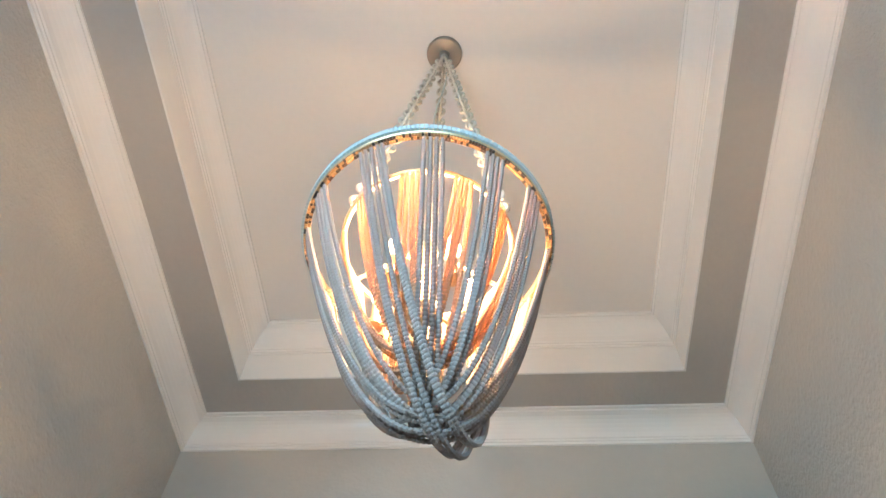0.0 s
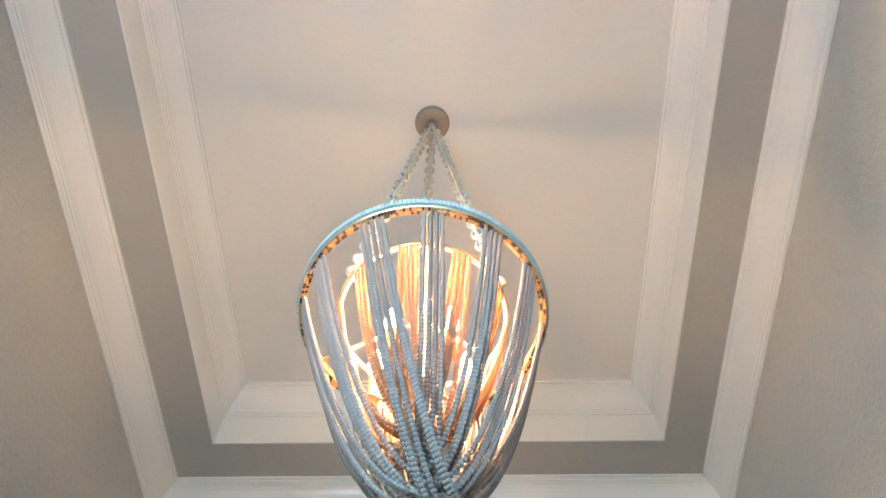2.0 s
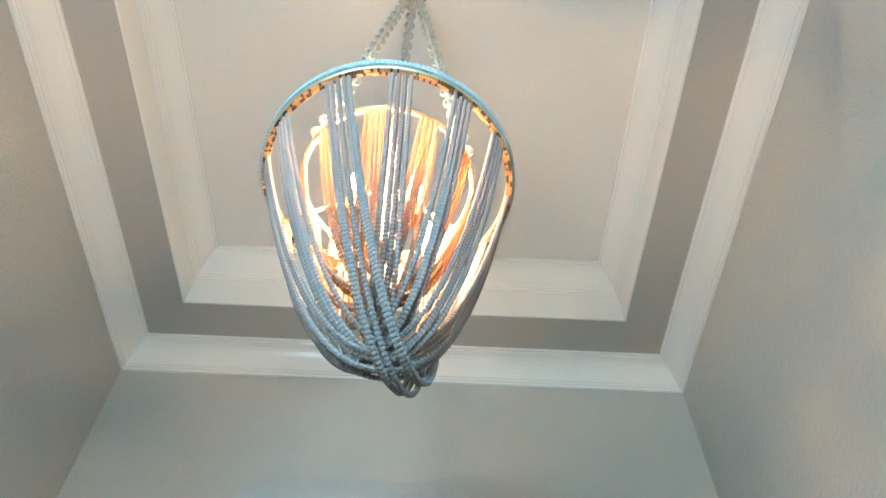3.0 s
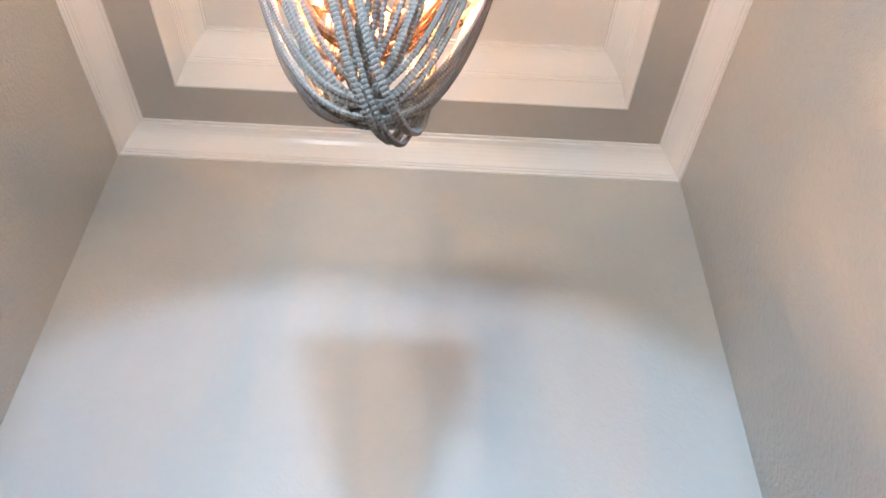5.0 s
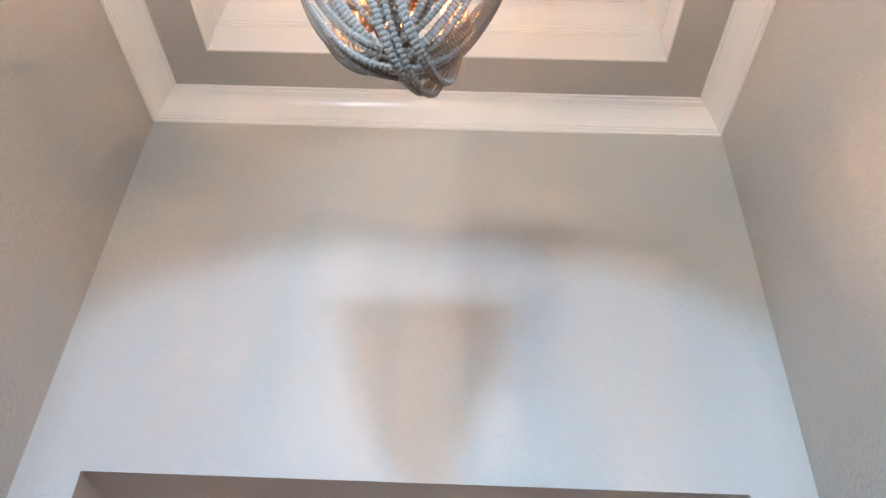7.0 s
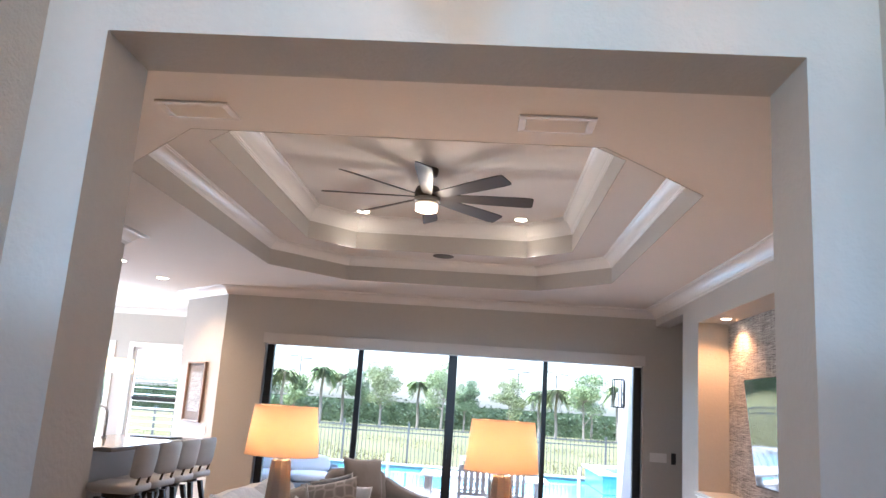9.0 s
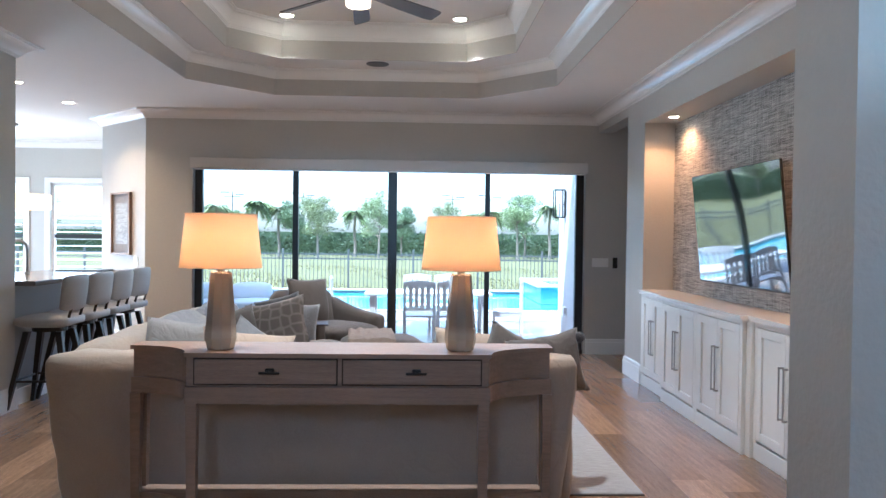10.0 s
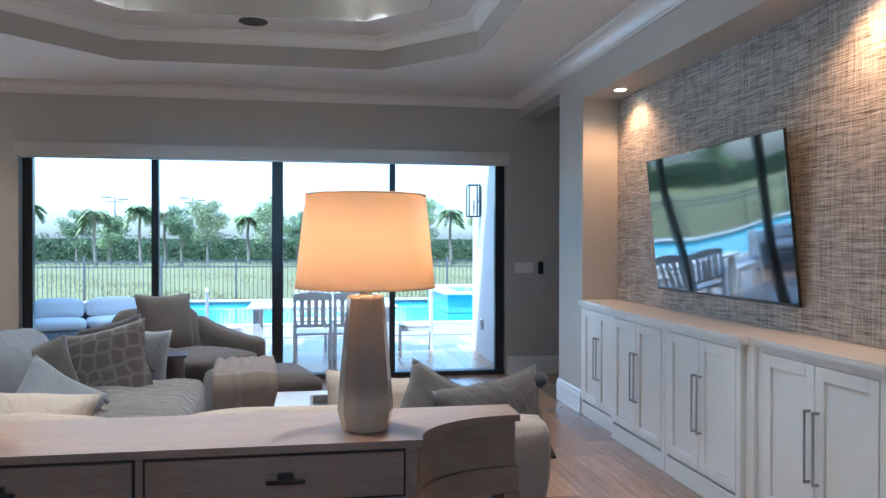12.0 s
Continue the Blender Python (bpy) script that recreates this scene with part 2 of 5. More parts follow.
# ---- foyer shell ----
FX0, FX1, FY0, FY1 = -1.203, 1.227, -1.80, 1.348
OX0, OX1, OZ, OY1 = -1.008, 1.022, 2.672, 1.626
TX0, TX1, TY0, TY1 = -0.935, 0.951, -1.50, 1.073
bm = bmesh.new()
box(bm, -3.45, OX0, FY1, OY1, 0, 4.9)
box(bm, OX1, 3.0, FY1, OY1, 0, 4.9)
box(bm, OX0, OX1, FY1, OY1, OZ, 4.9)
structure("wall_north_foyer", bm, WALL, "greige foyer wall with a wide cased-free opening to the living room")
SPLAY = 0.027  # the west side of the foyer opens towards the entry
FXS = FX0 - SPLAY * (FY1 - FY0)
structure("wall_west_foyer", prism(bmesh.new(), [(FX0 - 0.15, FY1), (FXS - 0.15, FY0 - 0.15), (FXS - 0.004, FY0 - 0.15), (FX0, FY1)], 0, 4.9), WALL_SIDE, "greige orange-peel foyer wall")
structure("wall_east_foyer", B(FX1, FX1 + 0.15, FY0 - 0.15, FY1, 0, 4.9), WALL_SIDE, "greige orange-peel foyer wall")
bm = bmesh.new()
box(bm, FXS, -0.95, FY0 - 0.15, FY0, 0, 4.9)
box(bm, 0.95, FX1, FY0 - 0.15, FY0, 0, 4.9)
ARCH = [(0.95 * math.cos(math.pi * i / 16), 3.02 + 0.42 * math.sin(math.pi * i / 16)) for i in range(17)]
for (xa, za), (xb, zb) in zip(ARCH, ARCH[1:]):
    v = [bm.verts.new((x, y, z)) for y in (FY0 - 0.15, FY0) for x, z in ((xb, zb), (xa, za), (xa, 4.9), (xb, 4.9))]
    for q in ((0, 1, 2, 3), (7, 6, 5, 4), (0, 4, 5, 1), (2, 6, 7, 3)):
        bm.faces.new([v[i] for i in q])
structure("wall_south_foyer", bm, WALL_SIDE, "greige wall with a tall glazed, arched entry")
SOF, TRZ = 4.36, 4.675
TXS = TX0 - SPLAY * (TY1 - TY0)
tray = [(TXS, TY0), (TX1, TY0), (TX1, TY1), (TX0, TY1)]
edge = [(FXS - 0.15, FY0 - 0.15), (FX1 + 0.15, FY0 - 0.15), (FX1 + 0.15, FY1), (FX0 - 0.15, FY1)]
bm = bmesh.new()
for i in range(4):
    prism(bm, [edge[i], edge[(i + 1) % 4], tray[(i + 1) % 4], tray[i]], SOF, SOF + 0.05)
structure("ceiling_foyer_soffit", bm, FASCIA, "greige painted flat ceiling border round the tray")
bm = sweep(bmesh.new(), tray, [(0.004, SOF - 0.003), (0.004, TRZ + 0.015), (-0.003, TRZ + 0.015), (-0.003, SOF - 0.003)])
structure("trim_foyer_tray_fascia", bm, TRIM, "white painted upright face of the ceiling tray")
structure("ceiling_foyer_tray", B(TXS - 0.05, TX1 + 0.05, TY0 - 0.05, TY1 + 0.05, TRZ, TRZ + 0.075), TRAY_TOP, "off-white tray ceiling lit by the chandelier")
room = [(FXS, FY0), (FX1, FY0), (FX1, FY1), (FX0, FY1)]
structure("trim_foyer_crown", sweep(bmesh.new(), room, crown(4.215, SOF, 0.092)), TRIM, "white crown moulding")
structure("trim_foyer_tray_crown", sweep(bmesh.new(), tray, crown(4.524, TRZ, 0.083)), TRIM, "white crown moulding inside the tray")
bm = bmesh.new()
for x in (-0.95, 0.89):
    box(bm, x, x + 0.06, FY0 - 0.11, FY0 - 0.04, 0, 3.02)
box(bm, -0.03, 0.03, FY0 - 0.11, FY0 - 0.04, 0, 2.08)
box(bm, -0.89, 0.89, FY0 - 0.108, FY0 - 0.042, 2.08, 2.14)
tube(bm, [(0.98 * x, FY0 - 0.075, z - 0.02) for x, z in ARCH], 0.03, 6)
door = structure("door_entry", bm, BLACK_METAL, "dark framed entry doors under a glazed transom")
for x in (-0.888, 0.032):
    part("leaf", B(x, x + 0.856, FY0 - 0.10, FY0 - 0.05, 0.005, 2.078, 0.004, 1), FASCIA, door)
bm = bmesh.new()
outline = [(-0.89, 2.14), (0.89, 2.14)] + [(0.935 * x, z - 0.02) for x, z in ARCH]
lo, hi = ([bm.verts.new((x, FY0 + dy, z)) for x, z in outline] for dy in (-0.078, -0.072))
bm.faces.new(lo)
bm.faces.new(hi[::-1])
for i in range(len(outline)):
    j = (i + 1) % len(outline)
    bm.faces.new((lo[i], hi[i], hi[j], lo[j]))
ob = part("pane", bm, GLASS, door)
ob.visible_shadow = False

# ---- living room and kitchen shell ----
CZ = 3.065
WY = 9.50
NX0, NX1 = -8.2, 4.6
SL0, SL1, SLZ = -2.77, 2.25, 2.42
bm = bmesh.new()
box(bm, -3.36, SL0, WY, WY + 0.22, 0, 3.9)
box(bm, SL1, NX1, WY, WY + 0.22, 0, 3.9)
box(bm, SL0, SL1, WY, WY + 0.22, SLZ, 3.9)
structure("wall_north_living", bm, WALL, "greige wall round the wide sliding doors")
# canted wall and breakfast nook
structure("wall_canted", prism(bmesh.new(), [(-3.36, WY), (-3.36, WY + 0.22), (-4.10, WY + 0.96), (-4.26, WY + 0.90)], 0, 3.9), WALL, "greige canted wall beside the kitchen")
structure("wall_nook_east", B(-4.26, -4.10, WY + 0.96, 13.2, 0, 3.9), WALL, "greige nook wall")
NY = 13.2
bm = bmesh.new()
box(bm, -8.4, -7.75, NY, NY + 0.2, 0, 3.9)
box(bm, -6.72, -6.28, NY, NY + 0.2, 0, 3.9)
box(bm, -5.32, -4.10, NY, NY + 0.2, 0, 3.9)
for x0, x1 in ((-7.75, -6.72), (-6.28, -5.32)):
    box(bm, x0, x1, NY, NY + 0.2, 2.35, 3.9)
    box(bm, x0, x1, NY, NY + 0.2, 0, 0.55)
structure("wall_north_nook", bm, WALL, "greige nook wall with two tall windows")
# the opening in this wall is unseen, added to seat the fill lamp
bm = B(-8.4, -8.2, 1.35, 9.9, 0, 3.9)
box(bm, -8.4, -8.2, 12.5, NY, 0, 3.9)
box(bm, -8.4, -8.2, 9.9, 12.5, 2.35, 3.9)
box(bm, -8.4, -8.2, 9.9, 12.5, 0, 0.55)
structure("wall_west_kitchen", bm, WALL, "greige kitchen wall")
structure("wall_west_living", B(-3.45, -3.30, OY1, 6.25, 0, 3.9), WALL, "greige wall stub between living room and kitchen")
structure("wall_south_kitchen", B(-8.4, -3.45, 1.40, 1.60, 0, 3.9), WALL, "greige kitchen wall")
# television wall with its niche
TWX, NB = 2.41, 2.73
NCH0, NCH1, NCZ = 3.93, 7.50, 2.695
bm = bmesh.new()
box(bm, TWX, 3.0, OY1, NCH0, 0, 3.9)
box(bm, TWX, 3.0, NCH1, 8.13, 0, 3.9)
box(bm, TWX, 3.0, NCH0, NCH1, NCZ, 3.9)
box(bm, NB, 3.0, NCH0, NCH1, 0, NCZ)
structure("wall_east_living", bm, WALL, "greige feature wall with a television niche")
structure("wall_passage_header", B(TWX, 2.60, 8.13, WY, 2.86, 3.9), WALL, "greige header over the side passage")
structure("wall_passage_east", B(4.6, 4.75, 1.4, 9.9, 0, 3.9), WALL, "greige passage wall")
OC = (-0.39, 5.80)
O1 = octagon(*OC, 1.89, 2.54, 0.745, 0.805)
O2 = octagon(*OC, 1.435, 1.99, 0.46, 0.46)
structure("ceiling_living", box(plate_with_hole(bmesh.new(), (-8.4, 4.75, OY1, WY + 0.21), O1, CZ, CZ + 0.04), -8.4, -3.37, WY + 0.21, NY, CZ, CZ + 0.04), CEIL, "off-white flat ceiling round the octagonal tray")
structure("ceiling_tray_ledge", plate_with_hole(bmesh.new(), (-2.5, 1.72, 3.0, 8.6), O2, 3.345, 3.385), CEIL, "off-white ledge of the stepped ceiling tray")
structure("ceiling_tray_top", B(-2.1, 1.3, 3.6, 8.0, 3.715, 3.76), CEIL, "off-white top of the stepped ceiling tray")


def ring_wall(outline, z0, z1, thick=0.03):
    prof = [(0.004, z0), (0.004, z1), (-0.003, z1), (-0.003, z0)]
    return sweep(bmesh.new(), outline, prof)


structure("trim_tray_fascia_lower", ring_wall(O1, CZ - 0.002, 3.345), FASCIA, "greige upright face of the lower tray step")
structure("trim_tray_fascia_upper", ring_wall(O2, 3.343, 3.715), FASCIA, "greige upright face of the upper tray step")
structure("trim_tray_crown_lower", sweep(bmesh.new(), O1, crown(3.238, 3.345, 0.105)), TRIM, "white crown in the lower tray step")
structure("trim_tray_crown_upper", sweep(bmesh.new(), O2, crown(3.535, 3.715, 0.115)), TRIM, "white crown in the upper tray step")
run = [(TWX, OY1 + 0.01), (TWX, WY), (-3.36, WY), (-4.26, WY + 0.90), (-4.26, NY), (-8.2, NY)]
structure("trim_living_crown", sweep(bmesh.new(), run, crown(2.952, CZ, 0.16), closed=False), TRIM, "white crown moulding round the living room")
run = [(-3.45, 1.7), (-3.45, 6.25), (-3.30, 6.25), (-3.30, OY1), (TWX, OY1)]
structure("trim_living_crown_west", sweep(bmesh.new(), run[1:], crown(2.952, CZ, 0.16), closed=False), TRIM, "white crown moulding on the wall stub")
skirt = [(-0.003, 0), (0.018, 0), (0.018, 0.15), (0.013, 0.165), (0.013, 0.185), (0.006, 0.2), (-0.003, 0.2)]
for name, run in (("baseboard_north", [(4.6, WY), (SL1 + 0.02, WY)]), ("baseboard_north_west", [(SL0 - 0.02, WY), (-3.36, WY), (-4.26, WY + 0.9)]),
                  ("baseboard_east_far", [(TWX, NCH1 + 0.005), (TWX, 8.13), (3.0, 8.13)]), ("baseboard_east_near", [(TWX, OY1), (TWX, NCH0 - 0.005)]),
                  ("baseboard_west", [(-3.45, 6.25), (-3.30, 6.25), (-3.30, OY1)][::1])):
    structure(name, sweep(bmesh.new(), run, skirt, closed=False), TRIM, "white baseboard")
structure("floor_base", B(-8.4, 4.75, -2.2, NY + 0.2, -0.12, -0.012), FLOOR_GAP, "dark bed under the oak planks")

# ---- sliding doors ----
SY0, SY1 = 9.56, 9.64
slider = tagged(thing("sliding_door", "black framed four-panel glass sliding doors, closed", "door"), kind="structure")
slider.name = "door_slider"
bars = ((-2.755, -2.66), (-1.515, -1.445), (-0.295, -0.18), (0.96, 1.02), (2.14, 2.24))
for a, b in bars:
    part("stile", B(a, b, SY0, SY1, 0.05, 2.40, 0.004, 1), BLACK_METAL, slider)
part("head_rail", B(-2.755, 2.24, SY0 + 0.005, SY1 - 0.005, 2.36, 2.42), BLACK_METAL, slider)
part("sill_track", B(-2.76, 2.245, SY0 - 0.02, SY1 + 0.04, 0.0, 0.05, 0.006, 1), BLACK_METAL, slider)
for (a, b), (c, d) in zip(bars, bars[1:]):
    ob = part("pane", B(b + 0.001, c - 0.001, 9.597, 9.603, 0.05, 2.36), GLASS, slider)
    ob.visible_shadow = False
part("pull_handle", B(-0.262, -0.245, SY0 - 0.03, SY0 - 0.001, 0.98, 1.14, 0.004), BLACK_METAL, slider)
valance = thing("roller_shade_valance", "off-white fabric shade valance above the sliding doors", "window shade")
part("fascia", B(-2.78, 2.26, 9.405, 9.495, 2.325, 2.46, 0.006), VALANCE, valance)
part("bottom_bar", B(-2.74, 2.22, 9.44, 9.47, 2.308, 2.324, 0.003), TRIM, valance)
for x in (2.345, ):
    sw = thing("light_switch", "white three-gang light switch plate on the wall", "switch")
    part("plate", B(x, x + 0.215, WY - 0.012, WY - 0.001, 1.13, 1.245, 0.004), TRIM, sw)
    for k in range(3):
        part("rocker", B(x + 0.03 + k * 0.062, x + 0.063 + k * 0.062, WY - 0.017, WY - 0.012, 1.155, 1.222, 0.002), TRIM, sw)
pad = thing("alarm_keypad", "small black wall keypad beside the switch", "keypad")
part("body", B(2.615, 2.675, WY - 0.02, WY - 0.001, 1.115, 1.255, 0.006), BLACK_METAL, pad)
cas = structure("trim_passage_casing", B(2.93, 3.02, WY - 0.025, WY - 0.001, 0, 2.35, 0.005), TRIM, "white door casing beside the passage")

# ---- ceiling fittings ----
CAN_GLOW = glow("warm_lamp_lens", (1.0, 0.80, 0.55), 5)


def downlight(x, y, z, r=0.085):
    d = thing("recessed_light", "small round recessed ceiling light, switched on", "ceiling light", (x, y, z), group="recessed ceiling lights")
    part("ring", lathe(bmesh.new(), [(r * 0.78, -0.001), (r * 0.80, -0.008), (r, -0.005), (r, 0.002)], 28), TRIM, d)
    part("lens", lathe(bmesh.new(), [(r * 0.76, -0.004), (r * 0.76, -0.002)], 28), CAN_GLOW, d)
    return d


for x, y, z in ((-1.26, 7.50, 3.715), (0.49, 7.50, 3.715), (-1.26, 4.15, 3.715), (0.49, 4.15, 3.715), (-4.14, 9.10, CZ), (-4.13, 7.87, CZ), (-5.9, 8.6, CZ), (-5.9, 6.6, CZ), (-4.3, 5.2, CZ)):
    downlight(x, y, z)
for y in (4.38, 7.07):
    downlight(2.565, y, NCZ, 0.06)
for x, y, e in ((2.565, 4.38, 11), (2.565, 7.07, 9)):
    lamp("niche_spot", "SPOT", e, (1.0, 0.43, 0.16), look((x, y, NCZ - 0.02), (x - 0.25, y, 0)), 0.05, angle=140)
for x, y in ((-1.26, 7.50), (0.49, 7.50), (-1.26, 4.15), (0.49, 4.15)):
    lamp("tray_spot", "SPOT", 58, (1.0, 0.84, 0.68), look((x, y, 3.70), (x, y, 0)), 0.05, angle=84)
for x, y in ((-4.14, 9.10), (-4.13, 7.87), (-5.9, 8.6), (-5.9, 6.6)):
    lamp("kitchen_spot", "SPOT", 20, (1.0, 0.62, 0.34), look((x, y, CZ - 0.02), (x, y, 0)), 0.05, angle=140)
spk = thing("ceiling_speaker", "round black speaker grille in the tray ledge", "speaker", (-0.366, 7.96, 3.345))
part("grille", lathe(bmesh.new(), [(0.118, -0.006), (0.122, -0.004), (0.122, 0.0)], 32), BLACK_METAL, spk)


def air_vent(x, y):
    v = thing("ceiling_vent", "white rectangular air vent with slats in the ceiling", "vent", (x, y, CZ), group="ceiling air vents")
    bm = bmesh.new()
    for a, b, c, d in ((-0.19, 0.19, -0.11, -0.08), (-0.19, 0.19, 0.08, 0.11), (-0.19, -0.15, -0.08, 0.08), (0.15, 0.19, -0.08, 0.08)):
        box(bm, a, b, c, d, -0.014, -0.001, 0.003, 1)
    part("frame", bm, TRIM, v)
    part("backing", B(-0.15, 0.15, -0.08, 0.08, -0.004, -0.002), material("vent_backing_white", (0.72, 0.70, 0.67), 0.7), v)
    for k in range(6):
        part("slat", B(-0.149, 0.149, -0.012, 0.012, -0.001, 0.001, m=pose(0, -0.066 + k * 0.0265, -0.010, -16)), TRIM, v)


air_vent(-1.38, 2.96)
air_vent(0.46, 2.94)

# ---- ceiling fan ----
FAN_DARK = material("fan_dark_bronze", (0.055, 0.045, 0.04), 0.35, metal=0.4, vary=0.1)
FAN_BLADE = material("fan_blade_grey_wood", (0.06, 0.055, 0.052), 0.42, vary=0.18, stretch=(1, 8, 1), fine=40)
fan = thing("ceiling_fan", "dark bronze ceiling fan with eight blades and a lit lamp", "ceiling fan", (-0.415, 5.84, 0))
part("canopy", lathe(bmesh.new(), [(0.03, 3.635), (0.075, 3.65), (0.085, 3.70), (0.085, 3.716)], 28), FAN_DARK, fan, smooth=True)
part("downrod", lathe(bmesh.new(), [(0.013, 3.55), (0.013, 3.64)], 12), FAN_DARK, fan)
part("motor", lathe(bmesh.new(), [(0.05, 3.39), (0.10, 3.40), (0.115, 3.43), (0.115, 3.50), (0.10, 3.54), (0.045, 3.56), (0.02, 3.57)], 32), FAN_DARK, fan)
part("band", lathe(bmesh.new(), [(0.117, 3.41), (0.119, 3.425), (0.117, 3.44)], 32), STEEL, fan)
part("lamp_shade", lathe(bmesh.new(), [(0.06, 3.315), (0.095, 3.325), (0.10, 3.345), (0.10, 3.385)], 32), glow("fan_lamp_glass", (1.0, 0.70, 0.40), 0.7), fan, "lit round glass lamp")
for k in range(8):
    bm = bmesh.new()
    stations = [(0.10, 0.035), (0.22, 0.05), (0.55, 0.066), (0.86, 0.072), (0.93, 0.066), (0.94, 0.05)]
    top = [[bm.verts.new((r, s * w, -s * w * 0.32 + dz)) for s in (-1, 1) for dz in (-0.004, 0.004)] for r, w in stations]
    for a, b in zip(top, top[1:]):
        for i, j in ((0, 2), (2, 3), (3, 1), (1, 0)):
            bm.faces.new((a[i], a[j], b[j], b[i]))
    bm.faces.new([top[0][i] for i in (0, 2, 3, 1)])
    bm.faces.new([top[-1][i] for i in (1, 3, 2, 0)])
    blade = part("blade", bm, FAN_BLADE, fan)
    blade.matrix_local = pose(0, 0, 3.455, 0, 0, 2 + k * 45)
lamp("fan_light", "POINT", 3.5, (1.0, 0.78, 0.56), Matrix.Translation((-0.415, 5.84, 3.27)), 0.10)

# ---- built-in cabinets ----
cab_faces = ((3.96, 4.86, 2.395, 2), (4.94, 5.815, 2.345, 2), (5.82, 6.70, 2.345, 2), (6.705, 7.49, 2.395, 2))


def base_cabinet(y0, y1, xf):
    c = thing("base_cabinet", "white shaker base cabinet with two doors and long steel pulls", "cabinet", group="built-in cabinets under the television")
    bm = B(xf + 0.040, NB - 0.003, y0, y1, 0.11, 0.935)
    box(bm, xf + 0.03, NB - 0.003, y0 + 0.002, y1 - 0.002, 0.0, 0.11)
    part("body", bm, CABINET, c)
    part("plinth", B(xf + 0.005, xf + 0.03, y0 + 0.001, y1 - 0.001, 0.0, 0.115, 0.004), CABINET, c)
    mid = (y0 + y1) / 2
    for a, b, side in ((y0 + 0.047, mid - 0.0025, 1), (mid + 0.0025, y1 - 0.047, -1)):
        d = bmesh.new()
        z0, z1, w = 0.135, 0.905, 0.062
        for p, q, r, s in ((a, a + w, z0, z1), (b - w, b, z0, z1), (a + w, b - w, z0, z0 + w), (a + w, b - w, z1 - w, z1)):
            box(d, xf, xf + 0.021, p, q, r, s, 0.0025, 1)
        door_ob = part("door", d, CABINET, c)
        part("panel", B(xf + 0.013, xf + 0.021, a + w - 0.004, b - w + 0.004, z0 + w - 0.004, z1 - w + 0.004), CABINET, door_ob)
        hy = b - 0.028 if side > 0 else a + 0.028
        h = bmesh.new()
        box(h, xf - 0.034, xf - 0.024, hy - 0.005, hy + 0.005, 0.36, 0.70, 0.002, 1)
        for z in (0.367, 0.693):
            box(h, xf - 0.026, xf + 0.001, hy - 0.005, hy + 0.005, z - 0.006, z + 0.006)
        part("handle", h, STEEL, door_ob, "long brushed steel bar pull")
    for a in (y0, y1 - 0.043):
        part("stile", B(xf + 0.002, xf + 0.0405, a, a + 0.043, 0.115, 0.935, 0.002, 1), CABINET, c)
    part("top_rail", B(xf + 0.003, xf + 0.0405, y0 + 0.043, y1 - 0.043, 0.909, 0.935), CABINET, c)


for y0, y1, xf, _ in cab_faces:
    base_cabinet(y0, y1, xf)
post = thing("cabinet_pilaster", "white filler pilaster between the cabinet sections", "cabinet trim")
part("body", B(2.375, NB - 0.003, 4.862, 4.938, 0, 0.935, 0.004), CABINET, post)
plan = [(NB - 0.002, 3.94), (NB - 0.002, 7.498), (2.365, 7.498), (2.365, 6.72), (2.312, 6.72), (2.312, 4.90), (2.365, 4.90), (2.365, 3.94)]
ctop = thing("countertop", "white painted moulded top over the built-in cabinets", "countertop")
part("slab", prism(bmesh.new(), plan, 0.953, 0.978), CABINET_TOP, ctop)
plan2 = [(x + (0.012 if x < 2.5 else 0), y) for x, y in plan]
part("moulding", prism(bmesh.new(), plan2, 0.936, 0.953), CABINET, ctop)

